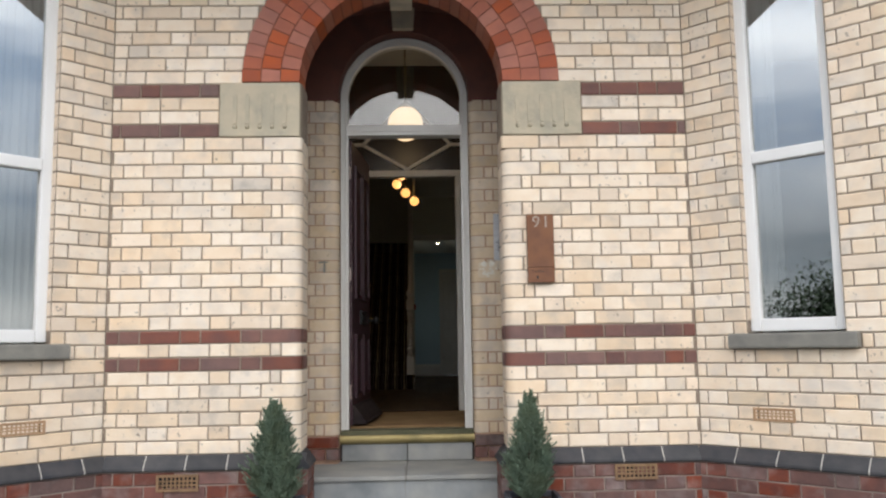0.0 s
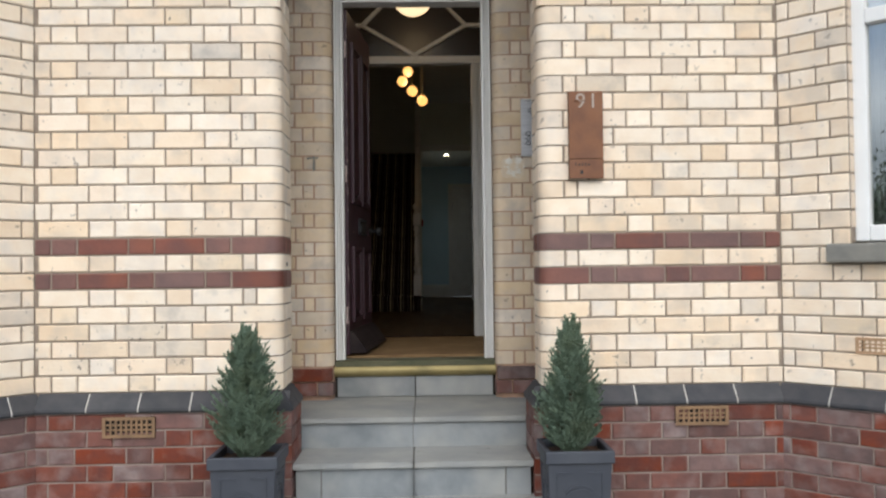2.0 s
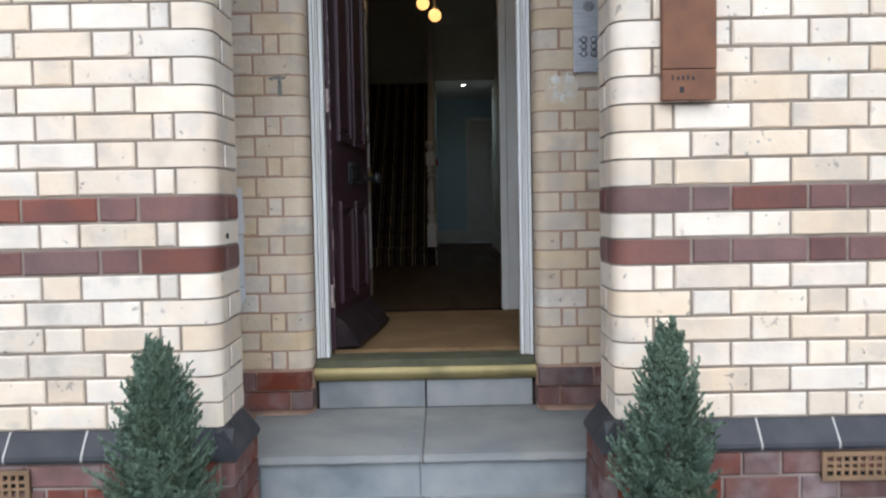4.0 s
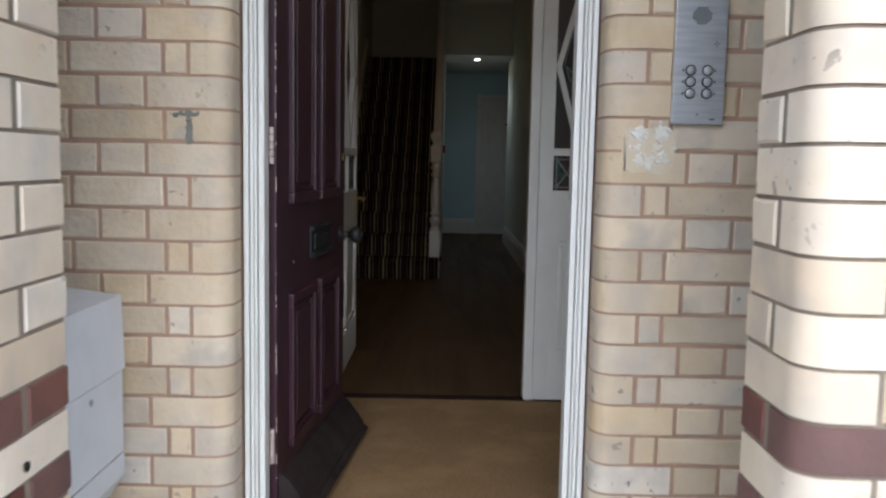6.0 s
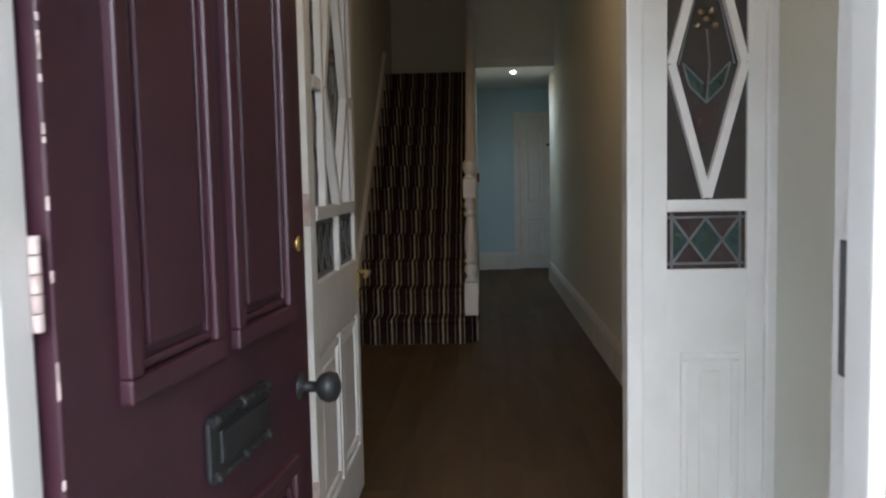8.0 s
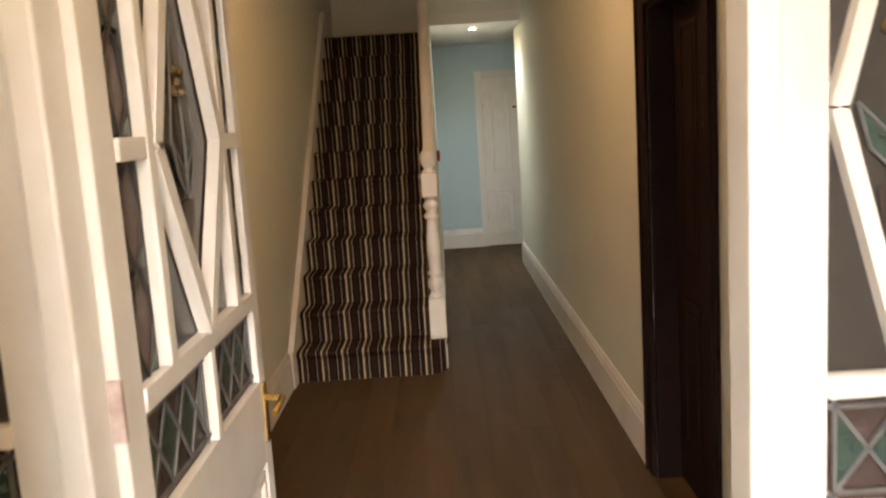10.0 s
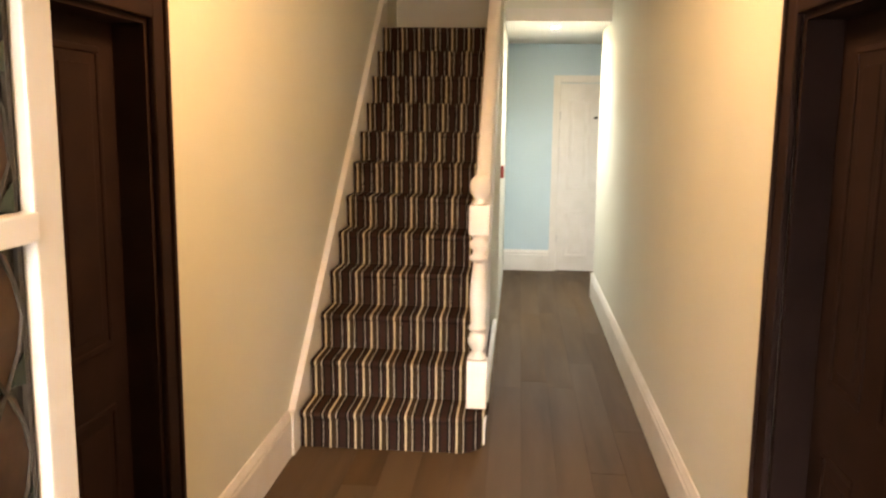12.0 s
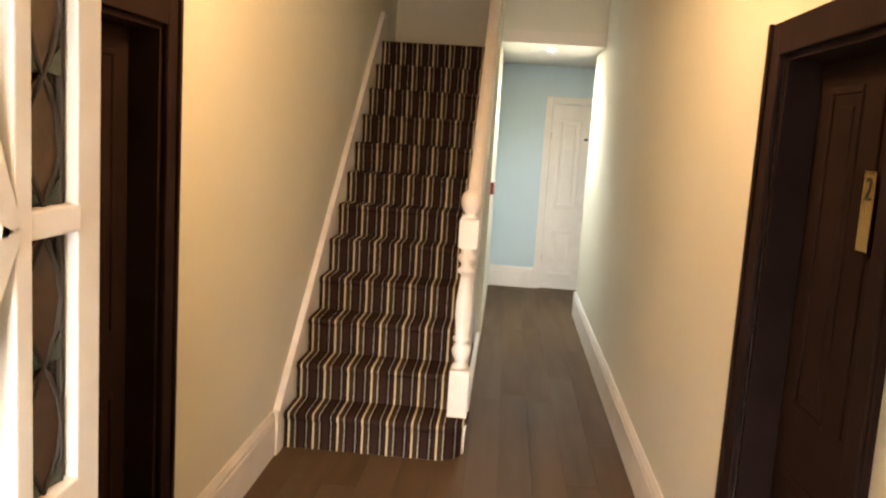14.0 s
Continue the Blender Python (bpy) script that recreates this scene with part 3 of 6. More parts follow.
# ---- bay windows, sills, curtains ----
for side in (1, -1):
    m = BAY_M[side]

    def sp(a, b):
        return tuple(sorted((side * a, side * b)))
    w = thing("window_right" if side > 0 else "window_left", "tall white plastic window with two panes", "window", "bay windows", m)
    tagged(w, kind="structure")
    y0, y1, f = 0.048, 0.118, 0.062
    part("window_frame", boxes((*sp(WIN_A, WIN_A + f), y0, y1, WIN_Z0, WIN_Z1), (*sp(WIN_B - f, WIN_B), y0, y1, WIN_Z0, WIN_Z1), (*sp(WIN_A + f, WIN_B - f), y0, y1, WIN_Z0, WIN_Z0 + f + 0.01), (*sp(WIN_A + f, WIN_B - f), y0, y1, WIN_Z1 - f, WIN_Z1), bevel=0.008), M_UPVC, w)
    part("transom", boxes((*sp(WIN_A + f, WIN_B - f), y0 - 0.006, y1, 1.600, 1.668), bevel=0.008), M_UPVC, w)
    for z0, z1 in ((WIN_Z0 + f + 0.01, 1.600), (1.668, WIN_Z1 - f)):
        ob = part("pane", boxes((*sp(WIN_A + f - 0.002, WIN_B - f + 0.002), 0.080, 0.084, z0, z1)), M_GLASS, w)
        ob.visible_shadow = False
    bm = boxes((*sp(0.225, 0.925), -0.065, 0.10, 0.527, 0.612), bevel=0.012)
    ob = part("window_sill", bm, M_SILL, w, "rough grey stone sill")
    # curtain: a pleated sheet with thickness
    bm = bmesh.new()
    lo, hi = (0.26, 0.43) if side > 0 else (0.30, 0.80)
    n = 56
    fr, bk = [], []
    for i in range(n + 1):
        u = lo + (hi - lo) * i / n
        yy = 0.30 + 0.022 * math.sin(i * 1.15) + 0.008 * math.sin(i * 0.37)
        fr.append((side * u, yy))
        bk.append((side * u, yy + 0.004))
    strip(bm, fr, bk, "z", -0.15, 2.95)
    c = tagged(part("curtain", bm, M_CURTAIN, None, "", True), "pleated sheer white curtain hanging behind the window", "curtain")
    c.matrix_world = m

# ---- plinth: blue sloped course over red brick ----
def plinth_course(name, frame_m, u0, u1, label):
    wall = thing(name, label, "plinth", "", frame_m)
    tagged(wall, kind="structure")
    part("backing", boxes((u0, u1, -0.040, 0.0, GROUND, -0.121)), M_MORTAR_DARK, wall)
    return wall


PLINTHS = []
for side in (1, -1):
    a, b = sorted((side * 0.565, side * (BAYX - 0.02)))
    PLINTHS.append((plinth_course("plinth_front_right" if side > 0 else "plinth_front_left", Matrix(), a, b, "red brick plinth with a sloped blue-black brick capping"), a, b))
    a, b = sorted((side * -0.012, side * BAY_L))
    PLINTHS.append((plinth_course("plinth_bay_right" if side > 0 else "plinth_bay_left", BAY_M[side], a, b, "red brick plinth of the bay with a blue-black capping"), a, b))

# ---- steps ----
st = thing("front_steps", "worn grey stone front steps with joined slabs", "steps")
STEPS = [(-0.225, 0.30, 1.00, 0.700), (-0.375, -0.03, 0.34, 0.558), (-0.535, -0.37, 0.02, 0.60)]
for zt, ya, yb, hw in STEPS:
    for sx in (-1, 1):
        # riven slab with an uneven front edge
        n = 16
        front = [(sx * (0.004 + (hw - 0.004) * i / n), ya + 0.006 * noise.noise(Vector((sx * i * 0.8, zt * 31, 1.7)))) for i in range(n + 1)]
        bm = bmesh.new()
        prism(bm, front + [(sx * hw, yb), (sx * 0.004, yb)], "z", zt - 0.028, zt)
        bmesh.ops.recalc_face_normals(bm, faces=bm.faces)
        bmesh.ops.bevel(bm, geom=[e for e in bm.edges if abs(e.verts[0].co.z - e.verts[1].co.z) < 1e-6 and max(v.co.y for v in e.verts) < ya + 0.02], offset=0.006, segments=2, affect="EDGES")
        part("slab", bm, M_TREAD, st)
    part("joint", boxes((-0.0042, 0.0042, ya + 0.004, yb, zt - 0.027, zt - 0.002)), M_STEPJOINT, st)
    for x0, x1 in ((-hw + 0.01, -hw + 0.125), (-hw + 0.131, hw - 0.131), (hw - 0.125, hw - 0.01)):
        part("riser_stone", boxes((x0, x1, ya + 0.022, yb, zt - 0.165, zt - 0.030), bevel=0.004), M_SLATE, st)
    part("bed", boxes((-hw + 0.012, hw - 0.012, ya + 0.026, yb, zt - 0.165, zt - 0.0285)), M_STEPJOINT, st)
# top riser below the brass nosing
for x0, x1 in ((-0.455, -0.003), (0.003, 0.455)):
    part("riser_stone", boxes((x0, x1, 0.985, 1.06, -0.222, -0.105), bevel=0.004), M_SLATE, st)
for sx in (-1, 1):
    a, b = sorted((sx * 0.457, sx * 0.60))
    part("red_base", boxes((a, b, RECESS - 0.02, 0.985, GROUND, -0.228)), M_MORTAR_DARK, st)

# brass nosing of the threshold
sill = thing("door_threshold", "worn brass-clad rounded door threshold", "threshold")
pr = [(0.985 - 0.030 * math.cos(math.radians(t)), -0.070 + 0.034 * math.sin(math.radians(t))) for t in range(-90, 91, 15)] + [(1.10, -0.036), (1.10, -0.104)]
bm = bmesh.new()
prism(bm, pr, "x", -0.478, 0.478)
part("nosing", bm, M_BRASS, sill)
part("sill_board", boxes((-0.465, 0.465, 0.966, 1.14, -0.050, -0.012), bevel=0.006), material("mossy_timber", (0.075, 0.080, 0.045), 0.85, second=(0.13, 0.12, 0.07), scale=9, bump=0.6), sill, "mossy green timber sill board")

# ---- front door frame and fanlight ----
fr = thing("door_frame", "white painted door frame with reeded mouldings", "door frame")
tagged(fr, kind="structure")
for sx in (-1, 1):
    for o0, o1, ya in ((0.466, 0.452, DOOR_Y - 0.012), (0.450, 0.440, DOOR_Y - 0.004), (0.438, 0.430, DOOR_Y - 0.008), (0.428, 0.412, DOOR_Y)):
        a, b = sorted((sx * o0, sx * o1))
        part("moulding", boxes((a, b, ya, DOOR_Y + 0.06, -0.012, FAN_Z), bevel=0.004), M_WHITE, fr)
    a, b = sorted((sx * 0.466, sx * 0.424))
    part("jamb", boxes((a, b, DOOR_Y + 0.06, DOOR_Y + 0.115, -0.012, FAN_Z)), M_WHITE, fr)
n = 28
for ra, rb, ya, yb in ((0.452, 0.466, DOOR_Y - 0.012, DOOR_Y + 0.10), (0.418, 0.450, DOOR_Y, DOOR_Y + 0.10)):
    bm = bmesh.new()
    strip(bm, [(ra * math.cos(math.pi * i / n), FAN_Z + ra * math.sin(math.pi * i / n)) for i in range(n + 1)], [(rb * math.cos(math.pi * i / n), FAN_Z + rb * math.sin(math.pi * i / n)) for i in range(n + 1)], "y", ya, yb)
    part("arched_head", bm, M_WHITE, fr)
part("transom", boxes((-0.424, 0.424, DOOR_Y - 0.012, DOOR_Y + 0.10, 2.112, 2.192), bevel=0.006), M_WHITE, fr)
part("transom_bead", boxes((-0.424, 0.424, DOOR_Y - 0.020, DOOR_Y - 0.012, 2.140, 2.160)), M_WHITE, fr)
bm = bmesh.new()
prism(bm, [(-0.424, 2.19), (0.424, 2.19)] + [(0.424 * math.cos(math.pi * i / n), FAN_Z + 0.424 * math.sin(math.pi * i / n)) for i in range(n + 1)], "y", DOOR_Y + 0.045, DOOR_Y + 0.050)
p = part("fanlight_pane", bm, M_FANGLASS, fr, "clear arched fanlight glass")
p.visible_shadow = False

for z in (0.25, 1.097, 1.85):
    hg = part("hinge", boxes((-0.4235, -0.4215, DOOR_Y + 0.062, DOOR_Y + 0.085, z - 0.05, z + 0.05)), M_CHIP, fr, "door hinge with worn pinkish paint")
    for i in range(5):
        part("knuckle", lathe(bmesh.new(), [(0.0065, z - 0.050 + i * 0.0202), (0.0065, z - 0.0315 + i * 0.0202)], -0.4035, DOOR_Y + 0.0535, 12), M_CHIP, hg)

# keystones
bm = bmesh.new()
prism(bm, [(-0.070, 2.745), (0.070, 2.745), (0.095, 3.16), (-0.095, 3.16)], "y", -0.045, PIER_D + 0.01)
tagged(part("keystone", bm, M_STONE), "grey stone keystone at the crown of the arch", "keystone")
bm = bmesh.new()
prism(bm, [(-0.075, 2.862), (0.075, 2.862), (0.085, 3.02), (-0.085, 3.02)], "y", RECESS - 0.05, RECESS + 0.004)
tagged(part("keystone", bm, M_STONE), "grey stone keystone over the fanlight", "keystone")

# springer stones with a fluted panel
for side in (-1, 1):
    t = thing("springer_stone", "weathered sandstone springer block with worn vertical flutes", "stone block", "springer stones")
    a, b = sorted((side * 0.618, side * 1.103))
    part("block", boxes((a, b, -0.016, PIER_D + 0.01, 1.846, 2.181), bevel=0.008), M_STONE, t)
    for i in range(5):
        x = side * 0.86 + (i - 2) * 0.075
        bm = bmesh.new()
        prism(bm, [(x - 0.012, 1.925), (x + 0.012, 1.925), (x + 0.012, 2.095), (x + 0.006, 2.11), (x - 0.006, 2.11), (x - 0.012, 2.095)], "y", -0.022, -0.012)
        part("flute", bm, M_STONE, t)
        bm = bmesh.new()
        ball(bm, (x, -0.017, 1.905), 0.014, 10, 6)
        part("bead", bm, M_STONE, t)

# ---- panelled doors ----
def panel(parent, mat, u0, u1, z0, z1, y, w=0.028, raise_=0.012, turn=None, stepped=False):
    """Raised mouldings round a fielded panel on the face at y (towards -y); turn maps the points onto another face."""
    def put(name, *dims, bevel=0.005):
        bm = boxes(*dims, bevel=bevel)
        if turn:
            for v in bm.verts:
                v.co = turn(v.co)
        return part(name, bm, mat, parent)
    for a, b, c, d in ((u0, u1, z0, z0 + w), (u0, u1, z1 - w, z1), (u0, u0 + w, z0 + w, z1 - w), (u1 - w, u1, z0 + w, z1 - w)):
        put("moulding", (a, b, y - raise_, y + 0.004, c, d))
    if stepped:
        # a fine inner bead beside the broad moulding
        v, e = w + 0.006, w + 0.017
        for a, b, c, d in ((u0 + v, u1 - v, z0 + v, z0 + e), (u0 + v, u1 - v, z1 - e, z1 - v), (u0 + v, u0 + e, z0 + e, z1 - e), (u1 - e, u1 - v, z0 + e, z1 - e)):
            put("bead", (a, b, y - raise_ * 0.55, y + 0.004, c, d), bevel=0.003)
    put("panel", (u0 + w + 0.030, u1 - w - 0.030, y - raise_ * 0.6, y + 0.004, z0 + w + 0.030, z1 - w - 0.030))


# front door, standing open into the vestibule: local u along the leaf from the hinge, -y is its outer face
fd = thing("front_door", "maroon panelled front door with chipped paint, standing open", "door", "", Matrix.Translation((-0.394, 1.100, 0)) @ pose(0, 0, 0, 0, 0, 84.6))
DW, DH = 0.865, 2.095
part("leaf", boxes((0, DW, 0.0, 0.045, 0.012, DH), bevel=0.004), M_MAROON, fd)
for u0, u1, z0, z1 in ((0.120, 0.405, 0.93, 1.93), (0.460, 0.745, 0.93, 1.93), (0.120, 0.405, 0.20, 0.665), (0.460, 0.745, 0.20, 0.665)):
    panel(fd, M_MAROON, u0, u1, z0, z1, 0.0, 0.032, 0.017, stepped=True)
bm = bmesh.new()
prism(bm, [(0.0, 0.020), (-0.100, 0.022), (-0.106, 0.034), (-0.088, 0.048), (-0.085, 0.060), (-0.030, 0.135), (-0.012, 0.150), (0.0, 0.155)], "x", 0.02, DW - 0.02)
part("weather_board", bm, material("weathered_dark_paint", (0.014, 0.008, 0.010), 0.6, second=(0.035, 0.026, 0.024), scale=12, bump=0.4, spec=0.2), fd, "worn dark weather board")
# letter plate with a scalloped rim
lp = part("letter_plate", boxes((0.345, 0.605, -0.010, 0.0, 0.752, 0.842), bevel=0.004), M_BLACK, fd, "ornate black iron letter plate")
for z in (0.748, 0.836):
    bm = bmesh.new()
    for i in range(7):
        ball(bm, (0.365 + i * 0.0367, -0.007, z + 0.005), 0.014 if i in (0, 3, 6) else 0.011, 10, 8, 0.8)
    tube(bm, [(0.352, -0.008, z + 0.005), (0.598, -0.008, z + 0.005)], 0.008, 8)
    part("scroll_rim", bm, M_BLACK, lp)
part("flap", boxes((0.375, 0.575, -0.016, -0.010, 0.772, 0.822), bevel=0.003), M_BLACK, lp)
kn = part("door_knob", lathe(bmesh.new(), [(0.030, 0), (0.030, 0.006), (0.012, 0.010), (0.011, 0.035), (0.026, 0.045), (0.032, 0.060), (0.028, 0.076), (0.012, 0.084)], 0, 0, 20), M_BLACK, fd, "round black door knob", True)
kn.matrix_local = Matrix.Translation((0.800, 0.0, 0.785)) @ pose(0, 0, 0, 90, 0, 0)
lk = part("lock_cylinder", lathe(bmesh.new(), [(0.018, 0), (0.018, 0.005), (0.013, 0.008), (0.002, 0.008)], 0, 0, 18), M_POLISHED, fd, "brass lock cylinder", True)
lk.matrix_local = Matrix.Translation((0.815, 0.0, 1.072)) @ pose(0, 0, 0, 90, 0, 0)
for z in (0.25, 1.09, 1.85):
    part("hinge", boxes((-0.005, 0.002, 0.022, 0.044, z - 0.045, z + 0.045)), M_CHIP, fd, "hinge with worn paint")
bm = bmesh.new()
for i in range(46):
    z = rng.uniform(0.12, 2.0)
    box(bm, -0.0007, 0.0016, -0.0007, rng.uniform(0.0015, 0.003), z, z + rng.uniform(0.003, 0.022))
part("chipped_edge", bm, M_CHIP, fd, "pale chips along the door's edge")
tagged(part("flake", boxes((0.17, 0.178, -0.0012, 0.002, 0.752, 0.758)), M_CHIP, fd), "pale paint chip")

# ---- vestibule ----
def wall_box(name, label, mat, *dims, cat="wall"):
    return struct(part(name, boxes(*dims), mat), label, cat)


wall_box("wall_vestibule_left", "plain painted vestibule wall", M_WALL, (-0.92, -0.82, 1.25, SCREEN - 0.03, -0.05, HALL_Z))
wall_box("wall_vestibule_right", "plain painted vestibule wall", M_WALL, (0.82, 0.92, 1.25, SCREEN - 0.03, -0.05, HALL_Z))
wall_box("wall_vestibule_return", "plain painted return beside the door frame", M_WALL, (-0.82, -0.470, 1.18, 1.252, -0.05, 2.33), (0.470, 0.82, 1.18, 1.252, -0.05, 2.33))
wall_box("ceiling_vestibule", "plain vestibule ceiling", M_CEIL, (-0.92, 0.92, 1.25, SCREEN + 0.07, HALL_Z, HALL_Z + 0.1), cat="ceiling")
wall_box("floor_vestibule", "timber floor under the mat", M_GAP, (-0.92, 0.92, 1.0, SCREEN + 0.04, -0.30, -0.014), cat="floor")
tagged(part("doormat", boxes((-0.815, 0.815, 1.142, 2.440, -0.014, 0.004), bevel=0.003), M_MAT), "fitted brown coir doormat filling the vestibule", "doormat")
struct(part("threshold_strip", boxes((-0.44, 0.44, 2.442, 2.49, -0.014, 0.010), bevel=0.004), M_BROWN), "dark timber threshold strip between mat and boards", "threshold")
tagged(part("strike_plate", boxes((0.4215, 0.4275, DOOR_Y + 0.064, DOOR_Y + 0.095, 0.985, 1.125)), M_LEAD), "dull grey strike plate let into the door frame", "strike plate")

# glazed inner screen with leaded sidelights
sc = thing("inner_screen", "white glazed timber screen with leaded sidelights", "glazed screen")
YS0, YS1 = SCREEN, SCREEN + 0.055


def leaded_light(parent, x0, x1, z0, z1, y, diamonds=2):
    """A small pane of red, green and plum quarries divided by lead."""
    part("quarry_glass", boxes((x0, x1, y, y + 0.004, z0, z1)), M_REDGLASS, parent)
    xa, xb, cz, hz = x0 + 0.018, x1 - 0.018, (z0 + z1) / 2, (z1 - z0) / 2 - 0.018
    w = (xb - xa) / diamonds
    lead = bmesh.new()
    for i in range(diamonds + 1):
        cx = xa + w * i
        l, r = max(cx - w / 2, xa), min(cx + w / 2, xb)
        pts = [(l, cz), (cx, cz - hz), (r, cz), (cx, cz + hz)]
        if 0 < i < diamonds:
            quarry = pts
        elif i == 0:
            quarry = [(cx, cz - hz), (r, cz), (cx, cz + hz)]
        else:
            quarry = [(l, cz), (cx, cz - hz), (cx, cz + hz)]
        bm = bmesh.new()
        prism(bm, quarry, "y", y - 0.003, y - 0.0005)
        part("green_quarry", bm, M_GREENGLASS, parent)
        for sx in (-1, 1):
            ex = cx + sx * w / 2
            if xa - 1e-6 <= ex <= xb + 1e-6:
                for sz in (-1, 1):
                    bar(lead, (cx, y - 0.004, cz + sz * hz), (ex, y - 0.004, cz), 0.006, 0.004, (0, 1, 0))
    part("lead_came", lead, M_LEAD, parent)
    bm = bmesh.new()
    for d in ((x0, x1, y - 0.006, y, z0 + 0.012, z0 + 0.018), (x0, x1, y - 0.006, y, z1 - 0.018, z1 - 0.012), (x0 + 0.012, x0 + 0.018, y - 0.006, y, z0, z1), (x1 - 0.018, x1 - 0.012, y - 0.006, y, z0, z1)):
        box(bm, *d)
    part("lead_border", bm, M_LEAD, parent)


def tulip_light(parent, cx, hw, z0, zm, z1, y, detail=True):
    """Diamond bars over a grey glass with a leaded potted flower."""
    for sx in (-1, 1):
        for zz in (z0, z1):
            part("diamond_bar", bar(bmesh.new(), (cx, y - 0.012 - 0.0004 * sx, zz), (cx + sx * hw, y - 0.012 - 0.0004 * sx, zm), 0.022 if hw < 0.15 else 0.036, 0.026, (0, 1, 0)), M_WHITE, parent)
    if not detail:
        return
    bm = bmesh.new()
    prism(bm, [(cx - 0.034, zm - 0.105), (cx + 0.034, zm - 0.105), (cx + 0.022, zm - 0.20), (cx - 0.022, zm - 0.20)], "y", y - 0.003, y - 0.0005)
    part("flowerpot_glass", bm, M_REDGLASS, parent)
    for sx in (-1, 1):
        bm = bmesh.new()
        prism(bm, [(cx + sx * a, zm + b) for a, b in ((0.004, -0.095), (0.045, -0.055), (0.062, 0.005), (0.030, -0.015), (0.008, -0.06))], "y", y - 0.003, y - 0.0005)
        part("leaf_glass", bm, M_GREENGLASS, parent)
    bm = bmesh.new()
    for dx, dz in ((0, 0.115), (-0.022, 0.098), (0.022, 0.098), (-0.014, 0.135), (0.014, 0.135)):
        ball(bm, (cx + dx, y - 0.002, zm + dz), 0.011, 8, 5, 1)
    part("flower_glass", bm, M_AMBERGLASS, parent)
    bm = bmesh.new()
    tube(bm, [(cx, y - 0.003, zm - 0.10), (cx + 0.008, y - 0.003, zm), (cx, y - 0.003, zm + 0.09)], 0.003, 6)
    for sx in (-1, 1):
        tube(bm, [(cx, y - 0.003, zm - 0.10), (cx + sx * 0.045, y - 0.003, zm - 0.055), (cx + sx * 0.062, y - 0.003, zm + 0.005), (cx + sx * 0.008, y - 0.003, zm - 0.05)], 0.0028, 6)
        tube(bm, [(cx + sx * 0.09 * 0.8, y - 0.003, zm), (cx, y - 0.003, zm + 0.30)], 0.003, 6)
    part("lead_came", bm, M_LEAD, parent)


for sx in (1, -1):
    def xr(a, b):
        return tuple(sorted((sx * a, sx * b)))
    part("post", boxes((*xr(0.436, 0.480), YS0 - 0.018, YS1 + 0.01, 0.0, 2.10), bevel=0.006), M_WHITE, sc)
    part("stile", boxes((*xr(0.482, 0.544), YS0, YS1, 0.0, 2.10)), M_WHITE, sc)
    part("stile", boxes((*xr(0.752, 0.83), YS0, YS1, 0.0, 2.10)), M_WHITE, sc)
    part("wall_bead", boxes((*xr(0.796, 0.83), YS0 - 0.02, YS0, 0.0, 2.10), bevel=0.006), M_WHITE, sc)
    part("lower_board", boxes((*xr(0.544, 0.752), YS0 + 0.004, YS1 - 0.01, 0.0, 0.945)), M_WHITE, sc)
    panel(sc, M_WHITE, *xr(0.580, 0.735), 0.214, 0.722, YS0 + 0.004, w=0.02, raise_=0.010)
    part("glazing_bar", boxes((*xr(0.544, 0.752), YS0 - 0.006, YS1 - 0.01, 1.098, 1.130), bevel=0.004), M_WHITE, sc)
    part("top_rail", boxes((*xr(0.544, 0.752), YS0, YS1 - 0.01, 1.84, 2.10)), M_WHITE, sc)
    leaded_light(sc, *xr(0.544, 0.752), 0.945, 1.098, YS0 + 0.014)
    part("pane", boxes((*xr(0.544, 0.752), YS0 + 0.014, YS0 + 0.018, 1.130, 1.84)), M_GREYGLASS, sc)
    tulip_light(sc, sx * 0.648, 0.094, 1.135, 1.482, 1.835, YS0 + 0.014)
part("head_rail", boxes((-0.83, 0.83, YS0 - 0.018, YS1 + 0.01, 2.10, 2.158), bevel=0.006), M_WHITE, sc)
part("fanlight_pane", boxes((-0.83, 0.83, YS0 + 0.02, YS0 + 0.024, 2.158, HALL_Z)), M_GREYGLASS, sc)
for a, b in (((0, 2.17), (0.40, 2.40)), ((0, 2.17), (-0.40, 2.40)), ((0.40, 2.40), (0, 2.80)), ((-0.40, 2.40), (0, 2.80)), ((0.40, 2.40), (0.83, 2.40)), ((-0.40, 2.40), (-0.83, 2.40))):
    part("fanlight_bar", bar(bmesh.new(), (a[0], YS0 + 0.006, a[1]), (b[0], YS0 + 0.006, b[1]), 0.026, 0.026, (0, 1, 0)), M_WHITE, sc)

# inner door, folded open into the hall: local u along the leaf from the hinge, -y faces the passage
idr = thing("inner_door", "white half-glazed inner door with leaded glass, open", "door", "", Matrix.Translation((-0.420, 2.545, 0)) @ pose(0, 0, 0, 0, 0, 90))
IW = 0.872
for d in ((0, 0.085, 0, 0.042, 0.012, 2.085), (IW - 0.062, IW, 0, 0.042, 0.012, 2.085), (0.085, IW - 0.062, 0, 0.042, 0.012, 0.20), (0.085, IW - 0.062, 0, 0.042, 0.70, 0.905), (0.085, IW - 0.062, 0, 0.042, 1.985, 2.085)):
    part("frame_member", boxes(d, bevel=0.004), M_WHITE, idr)
for u0, u1 in ((0.085, 0.425), (0.470, IW - 0.062)):
    part("lower_board", boxes((u0 - 0.002, u1 + 0.002, 0.014, 0.03, 0.198, 0.702)), M_WHITE, idr)
    panel(idr, M_WHITE, u0 + 0.01, u1 - 0.01, 0.215, 0.685, 0.014, w=0.022)
part("mullion", boxes((0.425, 0.470, 0, 0.042, 0.20, 0.70)), M_WHITE, idr)
